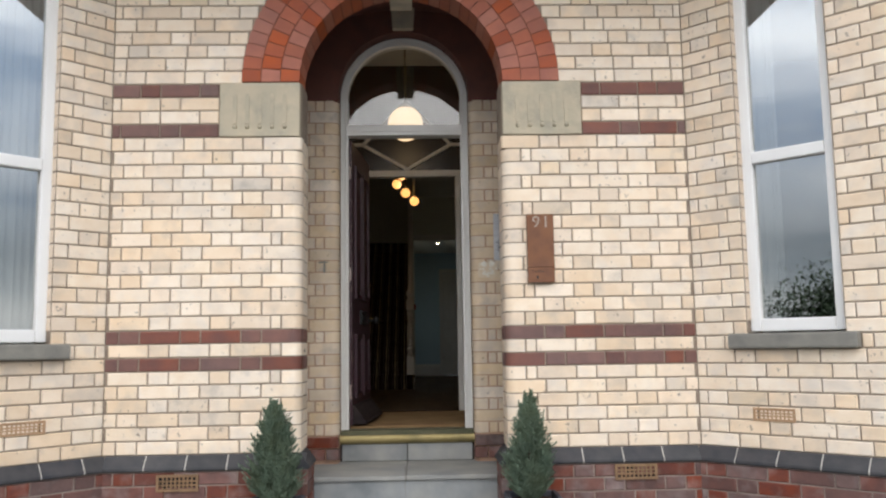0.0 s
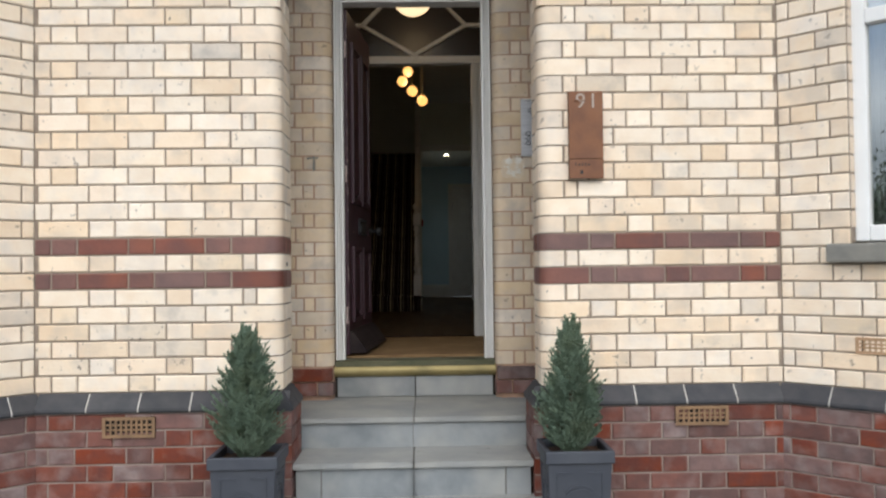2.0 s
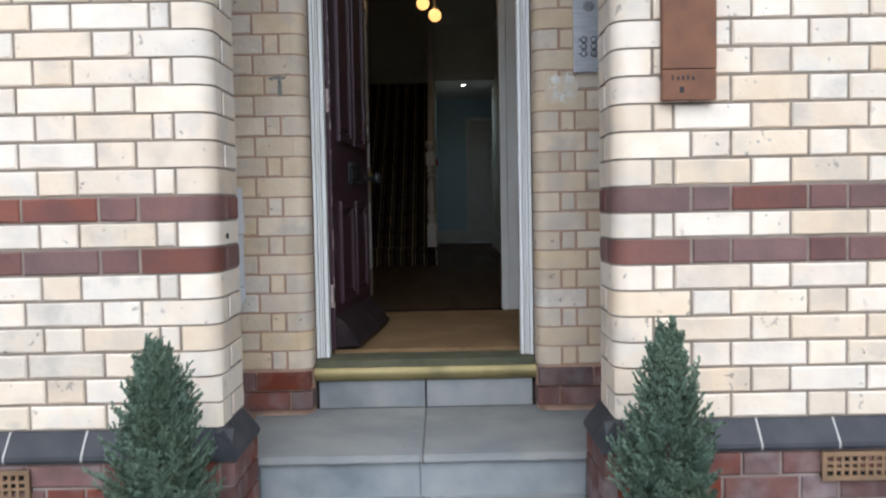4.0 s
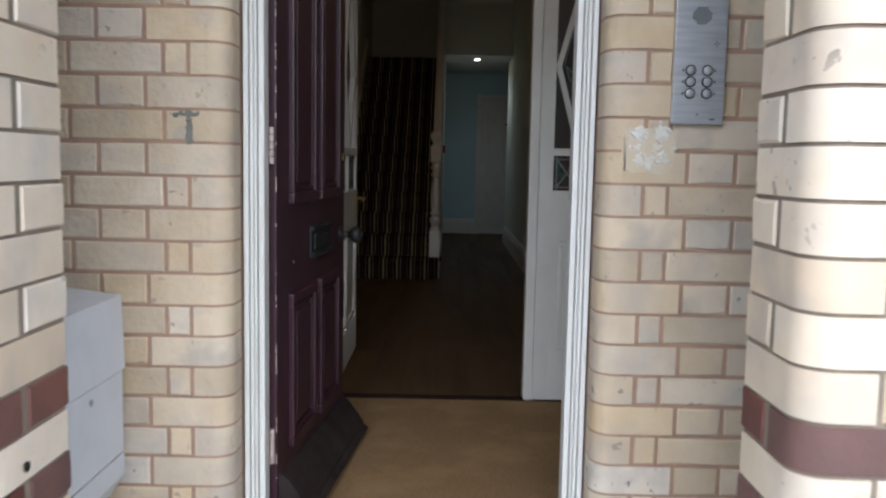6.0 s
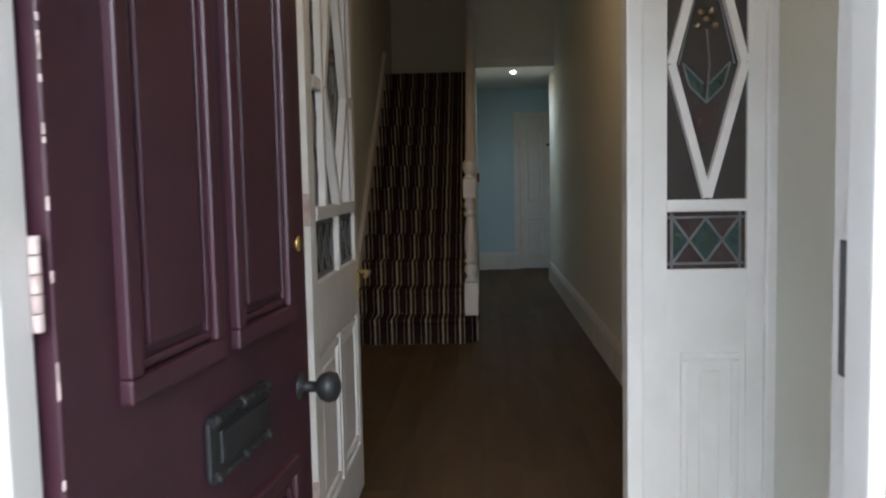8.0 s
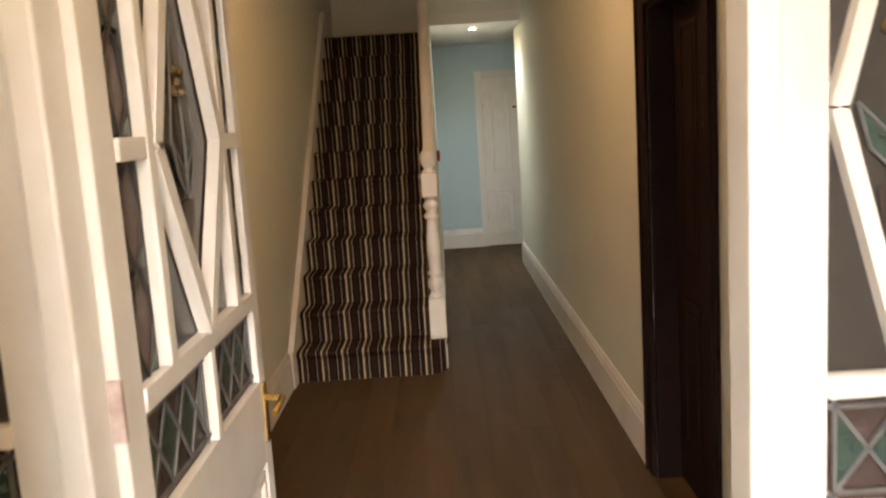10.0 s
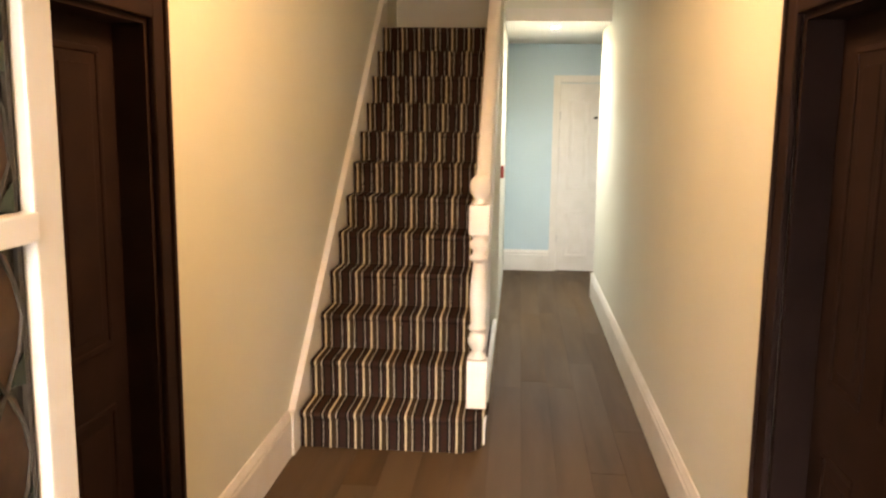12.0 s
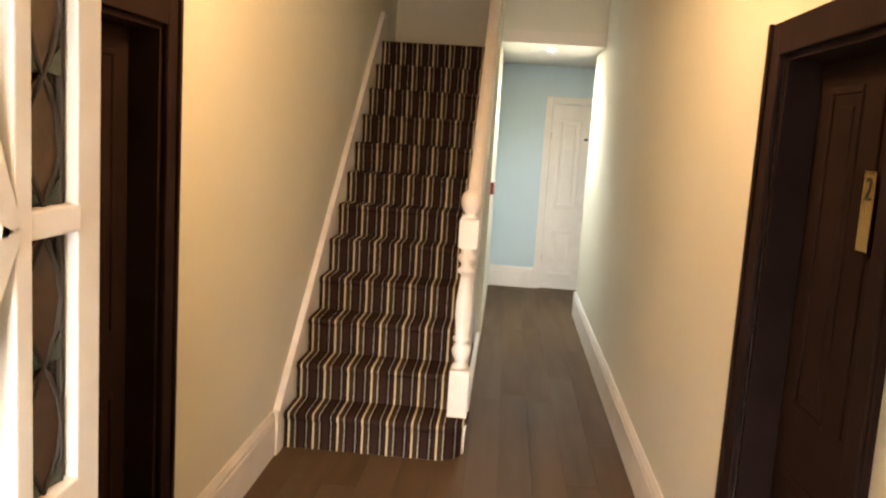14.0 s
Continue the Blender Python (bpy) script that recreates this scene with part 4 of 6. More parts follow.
for d in ((0.085, IW - 0.062, -0.004, 0.036, 1.085, 1.125), (0.200, 0.236, -0.008, 0.036, 1.125, 1.985), (0.656, 0.692, -0.008, 0.036, 1.125, 1.985), (0.085, 0.200, -0.006, 0.036, 1.466, 1.502), (0.692, IW - 0.062, -0.006, 0.036, 1.466, 1.502), (0.433, 0.462, -0.004, 0.036, 0.905, 1.085)):
    part("glazing_bar", boxes(d, bevel=0.004), M_WHITE, idr)
tulip_light(idr, 0.446, 0.200, 1.13, 1.484, 1.98, 0.014, detail=True)
part("pane", boxes((0.085, IW - 0.062, 0.018, 0.022, 1.125, 1.985)), M_GREYGLASS, idr)
leaded_light(idr, 0.085, 0.433, 0.905, 1.085, 0.018, 3)
leaded_light(idr, 0.462, IW - 0.062, 0.905, 1.085, 0.018, 3)
for u0, u1 in ((0.085, 0.205), (0.687, IW - 0.062)):
    for z0, z1 in ((1.125, 1.466), (1.502, 1.985)):
        n = max(2, round((z1 - z0) / 0.15))
        for i in range(n):
            cz, hz, cu, hu = z0 + (z1 - z0) * (i + 0.5) / n, (z1 - z0) / n * 0.5, (u0 + u1) / 2, 0.041
            bm = bmesh.new()
            prism(bm, [(cu + hu * math.sin(math.radians(t)) , cz + hz * math.cos(math.radians(t))) for t in range(0, 360, 30)], "y", 0.0135, 0.0165)
            part("oval_quarry", bm, M_BROWNGLASS, idr)
            bm = bmesh.new()
            prism(bm, [(cu - hu, cz - hz * 1.0), (cu, cz - hz * 0.92), (cu + hu, cz - hz * 1.0), (cu + hu, cz - hz * 0.55), (cu, cz - hz * 0.97), (cu - hu, cz - hz * 0.55)], "y", 0.012, 0.0145)
            part("green_quarry", bm, M_GREENGLASS, idr)
        bm = bmesh.new()
        for sg in (-1, 1):
            tube(bm, [((u0 + u1) / 2 + sg * hu * math.sin(math.pi * j / 8 * n), 0.012, z0 + (z1 - z0) * j / 8) for j in range(9)], 0.003, 5)
            box(bm, (u0 + u1) / 2 + sg * 0.044 - 0.003, (u0 + u1) / 2 + sg * 0.044 + 0.003, 0.012, 0.018, z0, z1)
        part("lead_came", bm, M_DULLLEAD, idr)
hp = part("handle_plate", boxes((IW - 0.055, IW - 0.018, -0.006, 0.0, 0.745, 0.895), bevel=0.003), M_POLISHED, idr, "brass lever handle on a back plate")
bm = bmesh.new()
tube(bm, [(IW - 0.036, -0.005, 0.855), (IW - 0.036, -0.045, 0.855)], 0.008, 10)
tube(bm, [(IW - 0.032, -0.045, 0.855), (IW - 0.090, -0.048, 0.853), (IW - 0.135, -0.046, 0.848)], 0.008, 10)
part("lever", bm, M_POLISHED, hp)
part("latch_edge", boxes((IW, IW + 0.0015, 0.010, 0.032, 0.76, 0.88)), M_POLISHED, idr, "brass latch face")
for z in (0.3, 1.12, 1.8):
    part("hinge", boxes((-0.010, 0.0, -0.004, 0.020, z - 0.045, z + 0.045)), M_CHIP, idr, "painted butt hinge")

# ---- hall shell ----
D1, D2, DTOP = (3.935, 4.795), (3.935, 4.675), 1.90
wall_box("wall_hall_left", "pale painted hall wall", M_WALL, (LEFT - 0.15, LEFT, SCREEN + 0.055, D1[0], 0, HALL_Z), (LEFT - 0.15, LEFT, D1[1], 6.9, 0, HALL_Z), (LEFT - 0.15, LEFT, D1[0], D1[1], DTOP, HALL_Z), (LEFT - 0.15, LEFT, 6.9, 10.0, 0, 5.2))
wall_box("wall_hall_right", "pale painted hall wall", M_WALL, (RIGHT, RIGHT + 0.15, SCREEN + 0.055, D2[0], 0, HALL_Z), (RIGHT, RIGHT + 0.15, D2[1], 10.04, 0, HALL_Z), (RIGHT, RIGHT + 0.15, D2[0], D2[1], DTOP, HALL_Z))
wall_box("wall_screen_return", "plain painted nib beside the glazed screen", M_WALL, (LEFT - 0.15, -0.83, SCREEN - 0.03, SCREEN + 0.055, 0, HALL_Z), (0.83, RIGHT + 0.15, SCREEN - 0.03, SCREEN + 0.055, 0, HALL_Z))
# unseen slabs added behind both flat doors so outside light cannot leak in
wall_box("wall_behind_flat_doors", "unseen backing added behind the flat doors to keep daylight out", M_BROWN, (LEFT - 0.25, LEFT - 0.15, 3.7, 4.95, 0, 2.1), (RIGHT + 0.15, RIGHT + 0.25, 3.7, 4.95, 0, 2.1))
wall_box("ceiling_hall", "plain white hall ceiling", M_CEIL, (LEFT - 0.15, RIGHT + 0.15, SCREEN + 0.055, 6.9, HALL_Z, HALL_Z + 0.12), (0.021, RIGHT + 0.15, 6.9, 9.30, HALL_Z, HALL_Z + 0.12), cat="ceiling")
SOFF = 2.385
wall_box("ceiling_passage", "low white ceiling over the rear passage", M_CEIL, (0.021, 2.4, 9.30, FAR + 0.1, SOFF, SOFF + 0.1), cat="ceiling")
wall_box("wall_bulkhead", "pale painted bulkhead over the passage", M_WALL, (0.021, RIGHT + 0.15, 9.30, 9.40, SOFF + 0.1, 5.2))
# last box: unseen backing added behind the door to block leaking daylight
wall_box("wall_far", "duck-egg blue end wall of the passage", M_BLUEWALL, (-0.1, 0.575, FAR, FAR + 0.12, 0, SOFF), (1.29, 2.4, FAR, FAR + 0.12, 0, SOFF), (0.575, 1.29, FAR, FAR + 0.12, 2.0, SOFF), (0.56, 1.31, FAR + 0.06, FAR + 0.14, 0, 2.05))
wall_box("wall_passage_right", "plain passage wall", M_BLUEWALL, (2.3, 2.4, 10.0, FAR, 0, SOFF), (1.0, 2.3, 9.94, 10.04, 0, SOFF))
wall_box("wall_landing_back", "plain grey-lit wall behind the landing", M_WALL, (LEFT, 0.020, 9.72, 9.865, 0, 5.2))
wall_box("wall_stairwell_upper", "plain upper stairwell walls", M_WALL, (0.021, 0.12, 6.9, 9.40, HALL_Z + 0.12, 5.2), (0.021, 0.12, 9.40, 9.86, SOFF + 0.1, 5.2), (LEFT, 0.021, 6.80, 6.9, HALL_Z + 0.12, 5.2))
wall_box("ceiling_stairwell", "plain stairwell ceiling", M_CEIL, (LEFT - 0.15, 0.12, 6.8, 9.86, 5.2, 5.3), cat="ceiling")
wall_box("wall_understairs", "pale painted wall beside the stairs", M_WALL, (-0.034, 0.020, 8.70, 9.715, 0, 5.2), (-0.085, 0.020, 9.87, FAR, 0, SOFF + 0.1))

# floor boards bed
wall_box("floor_hall", "bed of the hall floor", M_GAP, (LEFT - 0.2, 2.4, SCREEN + 0.012, FAR + 0.1, -0.25, -0.004), cat="floor")

# skirtings with a moulded top
SK_H = 0.225


def skirting(name, a, b, normal):
    """Skirting along the wall from a to b (2D); normal points into the room."""
    a, b, nn = Vector(a), Vector(b), Vector(normal)
    t = (b - a).normalized()
    L = (b - a).length
    bm = bmesh.new()
    prism(bm, [(0.0, 0.0), (0.020, 0.0), (0.020, SK_H - 0.055), (0.015, SK_H - 0.045), (0.018, SK_H - 0.03), (0.010, SK_H - 0.012), (0.006, SK_H), (0.0, SK_H)], "x", 0, L)
    ob = part(name, bm, M_WHITE)
    ob.matrix_world = Matrix(((t.x, nn.x, 0, a.x), (t.y, nn.y, 0, a.y), (0, 0, 1, 0), (0, 0, 0, 1)))
    return struct(ob, "white painted moulded skirting board", "skirting board")


skirting("baseboard", (RIGHT, 4.753), (RIGHT, 10.06), (-1, 0))
skirting("baseboard", (RIGHT, SCREEN + 0.06), (RIGHT, 3.742), (-1, 0))
skirting("baseboard", (RIGHT + 0.15, 10.04), (RIGHT - 0.02, 10.04), (0, 1))
skirting("baseboard", (LEFT, 4.873), (LEFT, 6.16), (1, 0))
skirting("baseboard", (LEFT, SCREEN + 0.06), (LEFT, 3.857), (1, 0))
skirting("baseboard", (0.021, FAR), (0.499, FAR), (0, -1))
skirting("baseboard", (1.366, FAR), (2.3, FAR), (0, -1))


def flat_door(sx, wall_x, y0, y1, number):
    """Dark brown flat entrance door in its architrave, set back in the wall; a brass number plate."""
    t = thing("flat_entrance_door", "dark brown panelled flat door with a brass plate numbered %s" % number, "door", "flat doors")
    for a, b in ((y0 - 0.077, y0 + 0.012), (y1 - 0.012, y1 + 0.077)):
        part("architrave", boxes((*sorted((wall_x, wall_x - sx * 0.020)), a, b, 0, DTOP + 0.077), bevel=0.006), M_BROWN, t)
        out = (a, a + 0.022) if a < y0 else (b - 0.022, b)
        part("architrave_bead", boxes((*sorted((wall_x - sx * 0.020, wall_x - sx * 0.030)), *out, 0, DTOP + 0.077), bevel=0.004), M_BROWN, t)
    part("architrave_head", boxes((*sorted((wall_x, wall_x - sx * 0.020)), y0 + 0.0125, y1 - 0.0125, DTOP - 0.012, DTOP + 0.077), bevel=0.006), M_BROWN, t)
    for a, b in ((y0 + 0.0015, y0 + 0.028), (y1 - 0.028, y1 - 0.0015)):
        part("lining", boxes((*sorted((wall_x + sx * 0.002, wall_x + sx * 0.148)), a, b, 0, DTOP - 0.0015)), M_BROWN, t)
    part("lining_head", boxes((*sorted((wall_x + sx * 0.002, wall_x + sx * 0.148)), y0 + 0.028, y1 - 0.028, DTOP - 0.028, DTOP - 0.0015)), M_BROWN, t)
    fx = wall_x + sx * 0.095
    leaf = part("leaf", boxes((*sorted((fx, fx + sx * 0.044)), y0 + 0.031, y1 - 0.031, 0.008, DTOP - 0.031)), M_BROWN, t)
    for z0, z1 in ((0.18, 0.78), (0.95, 1.80)):
        for a, b in ((y0 + 0.12, (y0 + y1) / 2 - 0.05), ((y0 + y1) / 2 + 0.05, y1 - 0.12)):
            panel(leaf, M_BROWN, a, b, z0, z1, 0.0, 0.020, 0.005, lambda c: Vector((fx + sx * c.y, c.x, c.z)))
    return t, fx


def text_mesh(name, s, size, mat, parent, m, extrude=0.0012):
    cu = bpy.data.curves.new(name, "FONT")
    cu.body, cu.size, cu.extrude, cu.align_x, cu.align_y = s, size, extrude, "CENTER", "CENTER"
    tmp = bpy.data.objects.new(name, cu)
    scene.collection.objects.link(tmp)
    me = bpy.data.meshes.new_from_object(tmp.evaluated_get(bpy.context.evaluated_depsgraph_get()))
    bpy.data.objects.remove(tmp)
    me.materials.clear()
    me.materials.append(mat)
    ob = new(name, me)
    ob.parent = parent
    ob.matrix_local = m
    return ob


M_INK = material("engraved_black", (0.012, 0.010, 0.009), 0.6)
d1, fx1 = flat_door(-1, LEFT, *D1, "1")
d2, fx2 = flat_door(1, RIGHT, *D2, "2")
for d, fx, sx, yc, num, zp in ((d1, fx1, -1, 4.362, "1", 1.430), (d2, fx2, 1, 4.236, "2", 1.418)):
    xa = fx - sx * 0.009
    pl = part("number_plate", boxes((*sorted((xa, xa - sx * 0.005)), yc - 0.031, yc + 0.031, zp, zp + 0.182), bevel=0.0015), M_POLISHED, d, "brass number plate")
    text_mesh("numeral", num, 0.074, M_INK, pl, Matrix.Translation((xa - sx * 0.0056, yc, zp + 0.138)) @ pose(0, 0, 0, 90, 0, -90 if sx > 0 else 90))

# far cupboard door, white
fdw = thing("passage_door", "white four-panel door in a white architrave", "door")
for d in ((0.500, 0.575, FAR - 0.022, FAR, 0, 2.065), (1.290, 1.365, FAR - 0.022, FAR, 0, 2.065), (0.5755, 1.2895, FAR - 0.022, FAR, 1.99, 2.065)):
    part("architrave", boxes(d, bevel=0.006), M_WHITE, fdw)
lf = part("leaf", boxes((0.578, 1.287, FAR + 0.004, FAR + 0.044, 0.008, 1.985)), M_WHITE, fdw)
for u0, u1, z0, z1 in ((0.655, 0.895, 0.875, 1.835), (0.975, 1.215, 0.875, 1.835), (0.655, 0.895, 0.15, 0.655), (0.975, 1.215, 0.15, 0.655)):
    panel(lf, M_WHITE, u0, u1, z0, z1, FAR + 0.004, 0.034, 0.018)
for z in (0.35, 1.65):
    part("hinge", boxes((0.572, 0.584, FAR - 0.006, FAR + 0.004, z - 0.04, z + 0.04)), M_STEEL, fdw)
part("hook", lathe(bmesh.new(), [(0.02, 1.62), (0.022, 1.63), (0.02, 1.645)], 0.945, FAR - 0.02, 14), M_BLACK, fdw, "small dark hook")

# ---- stairs ----
NOSE, GOING, RISE, NST = 6.245, 0.2285, 0.19, 12
SX0, SX1 = LEFT + 0.032, -0.035


def nose_z(y):
    return RISE + (y - NOSE) * RISE / GOING


stair = thing("staircase", "straight staircase with striped carpet and white strings", "staircase")
prof = []
for k in range(2, NST + 1):
    yk, zk = NOSE + GOING * (k - 1), RISE * k
    prof.append((yk + 0.020, zk - RISE + 0.002))
    prof.append((yk + 0.014, zk - 0.045))
    for t in range(0, 181, 30):
        a = math.radians(t)
        prof.append((yk + 0.018 - 0.018 * math.sin(a) * 1.0, zk - 0.018 - 0.018 * math.cos(a)))
prof.append((9.72, RISE * NST))
inner = [(y + 0.022, z - 0.024) for y, z in prof]
inner[0] = (prof[0][0] + 0.022, prof[0][1])
bm = bmesh.new()
prism(bm, prof + inner[::-1], "x", SX0, SX1)
part("carpet", bm, M_CARPET, stair, "dark carpet with cream, white and brown stripes", True).data.set_sharp_from_angle(angle=radians(38))
for k in range(2, NST + 1):
    yk = NOSE + GOING * (k - 1)
    part("step_body", boxes((SX0, SX1, yk + 0.045, min(yk + 0.045 + GOING, 9.7) if k < NST else 9.72, max(0, RISE * (k - 1) - 0.03), RISE * k - 0.026)), M_WHITE, stair)


# the first step is wider and rounded at its free end, carpeted all round
def bullnose(out):
    """Footprint of the first step, grown by out."""
    cx, cy, rx, ry = SX1 - 0.075, NOSE + 0.020 + 0.150, 0.124, 0.150
    pts = [(SX0, NOSE + 0.020 - out)]
    pts += [(cx + (rx + out) * math.sin(math.radians(t)), cy - (ry + out) * math.cos(math.radians(t))) for t in range(0, 91, 10)]
    return pts + [(cx + rx + out, NOSE + GOING + 0.030), (SX0, NOSE + GOING + 0.030)]


bm = bmesh.new()
levels = [(0.0, 0.001), (0.0, RISE - 0.046), (0.008, RISE - 0.038)] + [(0.004 + 0.016 * math.sin(math.radians(t)), RISE - 0.018 - 0.018 * math.cos(math.radians(t))) for t in range(30, 181, 30)]
rows_ = [[bm.verts.new((x, y, z)) for x, y in bullnose(o)] for o, z in levels]
for lo_, hi_ in zip(rows_, rows_[1:]):
    for i in range(len(lo_)):
        j = (i + 1) % len(lo_)
        bm.faces.new((lo_[i], lo_[j], hi_[j], hi_[i]))
bm.faces.new(rows_[0][::-1])
bm.faces.new(rows_[-1])
part("bullnose_carpet", bm, M_CARPET, stair, "carpeted bullnose bottom step", True).data.set_sharp_from_angle(angle=radians(40))
# strings
ya, yb = 6.15, 9.7
bm = bmesh.new()
prism(bm, [(ya, 0.0), (NOSE + 0.2, 0.0), (9.0, nose_z(9.0) - 0.42), (9.0, min(nose_z(9.0) + 0.15, 2.5)), (8.75, nose_z(8.75) + 0.15), (ya + 0.02, SK_H), (ya, SK_H)], "x", LEFT + 0.001, LEFT + 0.030)
part("wall_string", bm, M_WHITE, stair)
bm = bmesh.new()
for yy in (ya + 0.02,):
    bar(bm, (LEFT + 0.018, yy, SK_H - 0.012), (LEFT + 0.018, 8.85, nose_z(8.85) + 0.14), 0.026, 0.034, (1, 0, 0))
part("string_bead", bm, M_WHITE, stair)
bm = bmesh.new()
prism(bm, [(6.40, 0.0), (6.50, 0.0), (8.695, nose_z(8.695) - 0.36), (8.695, nose_z(8.695) + 0.06), (6.40, nose_z(6.40) + 0.06)], "x", -0.035, -0.001)
part("outer_string", bm, M_WHITE, stair)
bm = bmesh.new()
prism(bm, [(6.46, 0.0), (8.695, 0.0), (8.695, nose_z(8.695) - 0.05), (6.46, nose_z(6.46) - 0.05)], "x", -0.065, -0.036)
part("spandrel_panel", bm, M_WHITE, stair)
part("base_board", boxes((-0.012, 0.016, 6.44, 8.695, 0.0, 0.09), bevel=0.004), M_WHITE, stair)
# newel post: square blocks and a turned shaft
NX, NY = -0.027, 6.425
nw = thing("newel_post", "white painted turned newel post with a ball cap", "newel post")
part("base_block", boxes((NX - 0.050, NX + 0.050, NY - 0.05, NY + 0.05, RISE + 0.001, 0.435), bevel=0.006), M_WHITE, nw)
part("foot", boxes((NX + 0.012, NX + 0.046, NY - 0.035, NY + 0.05, 0.0, RISE + 0.001), bevel=0.003), M_WHITE, nw)
shaft = [(0.030, 0.435), (0.042, 0.440), (0.044, 0.455), (0.030, 0.470), (0.028, 0.480), (0.046, 0.515), (0.048, 0.535), (0.040, 0.560), (0.028, 0.575), (0.044, 0.585), (0.046, 0.600), (0.034, 0.612), (0.038, 0.66), (0.043, 0.72), (0.042, 0.78), (0.034, 0.86), (0.028, 0.915), (0.030, 0.925), (0.044, 0.935), (0.046, 0.950), (0.032, 0.962), (0.030, 0.980), (0.045, 1.000), (0.047, 1.015), (0.034, 1.035), (0.036, 1.050), (0.044, 1.060)]
part("turned_shaft", lathe(bmesh.new(), shaft, NX, NY, 28), M_WHITE, nw, "", True)
part("cap_block", boxes((NX - 0.050, NX + 0.050, NY - 0.05, NY + 0.05, 1.060, 1.205), bevel=0.010), M_WHITE, nw)
part("ball_cap", lathe(bmesh.new(), [(0.038, 1.205), (0.044, 1.213), (0.030, 1.225), (0.028, 1.235), (0.040, 1.250), (0.049, 1.275), (0.050, 1.300), (0.043, 1.325), (0.026, 1.343), (0.004, 1.350)], NX, NY, 24), M_WHITE, nw, "", True)
hr = thing("stair_handrail", "white painted handrail with square balusters", "handrail")
bm = bmesh.new()
sl = RISE / GOING
prof_r = [(-0.034, -0.030), (0.034, -0.030), (0.038, 0.0), (0.030, 0.022), (0.012, 0.032), (-0.012, 0.032), (-0.030, 0.022), (-0.038, 0.0)]
a = [bm.verts.new((-0.020 + x, NY + 0.045, nose_z(NY + 0.045) + 0.80 + z * 1.25)) for x, z in prof_r]
b = [bm.verts.new((-0.020 + x, 8.695, nose_z(8.695) + 0.80 + z * 1.25)) for x, z in prof_r]
bm.faces.new(a[::-1])
bm.faces.new(b)
for i in range(8):
    bm.faces.new((a[i], a[(i + 1) % 8], b[(i + 1) % 8], b[i]))
part("rail", bm, M_WHITE, hr)
for k in range(2, 12):
    yb_ = NOSE + GOING * (k - 1) + 0.10
    part("baluster", boxes((-0.034, -0.006, yb_ - 0.014, yb_ + 0.014, nose_z(yb_) + 0.055, nose_z(yb_) + 0.775)), M_WHITE, hr)

# ---- lamps ----
ceil_z = HALL_Z
pd = thing("pendant_light", "cluster of four small opal globe lamps on thin stems", "pendant lamp")
part("ceiling_rose", lathe(bmesh.new(), [(0.11, ceil_z - 0.03), (0.12, ceil_z - 0.02), (0.12, ceil_z)], -0.04, 4.80, 28), M_BRASS, pd, "brass ceiling plate", True)
for gx, gy, gz in ((0.056, 4.75, 2.275), (-0.046, 4.71, 2.368), (-0.150, 4.80, 2.49), (-0.092, 4.92, 2.62)):
    part("globe", ball(bmesh.new(), (gx, gy, gz), 0.054, 24, 16), M_GLOBE, pd, "lit opal glass globe", True)
    part("stem", tube(bmesh.new(), [(gx, gy, gz + 0.052), (gx, gy, ceil_z - 0.02)], 0.004, 8), M_BRASS, pd)
    part("cup", lathe(bmesh.new(), [(0.022, gz + 0.046), (0.022, gz + 0.060), (0.008, gz + 0.075)], gx, gy, 16), M_BRASS, pd)
vl = thing("vestibule_light", "large opal globe lamp hanging in the vestibule", "pendant lamp")
part("globe", ball(bmesh.new(), (0.0, 1.80, 2.410), 0.144, 32, 20), M_PORCHGLOBE, vl, "lit opal glass globe", True).visible_shadow = False
part("stem", tube(bmesh.new(), [(0.0, 1.80, 2.55), (0.0, 1.80, HALL_Z)], 0.006, 8), M_BRASS, vl)
part("gallery", lathe(bmesh.new(), [(0.06, 2.538), (0.06, 2.553), (0.02, 2.573)], 0.0, 1.80, 20), M_BRASS, vl)
dl = thing("recessed_downlight", "small bright recessed downlight in the low ceiling", "downlight")
LX, LY = 0.436, 9.72
part("rim", lathe(bmesh.new(), [(0.045, SOFF - 0.004), (0.045, SOFF + 0.001), (0.030, SOFF + 0.001)], LX, LY, 24), M_WHITE, dl)
part("lens", lathe(bmesh.new(), [(0.028, SOFF - 0.005), (0.028, SOFF - 0.002)], LX, LY, 20), M_SPOT, dl)
lamp = new("downlight_beam", bpy.data.lights.new("downlight_beam", "SPOT"))
lamp.data.energy, lamp.data.spot_size, lamp.data.spot_blend, lamp.data.shadow_soft_size, lamp.data.color = 6.0, radians(150), 0.9, 0.03, (0.74, 0.88, 1.0)
bulbs = new("pendant_bulbs", bpy.data.lights.new("pendant_bulbs", "POINT"))
bulbs.data.energy, bulbs.data.shadow_soft_size, bulbs.data.color = 1.8, 0.14, (1.0, 0.68, 0.40)
bulbs.location = (-0.05, 4.80, 2.45)
vest = new("vestibule_bulb", bpy.data.lights.new("vestibule_bulb", "POINT"))
vest.data.energy, vest.data.shadow_soft_size, vest.data.color = 0.20, 0.145, (1.0, 0.68, 0.40)
vest.location = (0.0, 1.80, 2.410)
lamp.matrix_world = look((LX, LY, SOFF - 0.012), (LX, LY, 0))

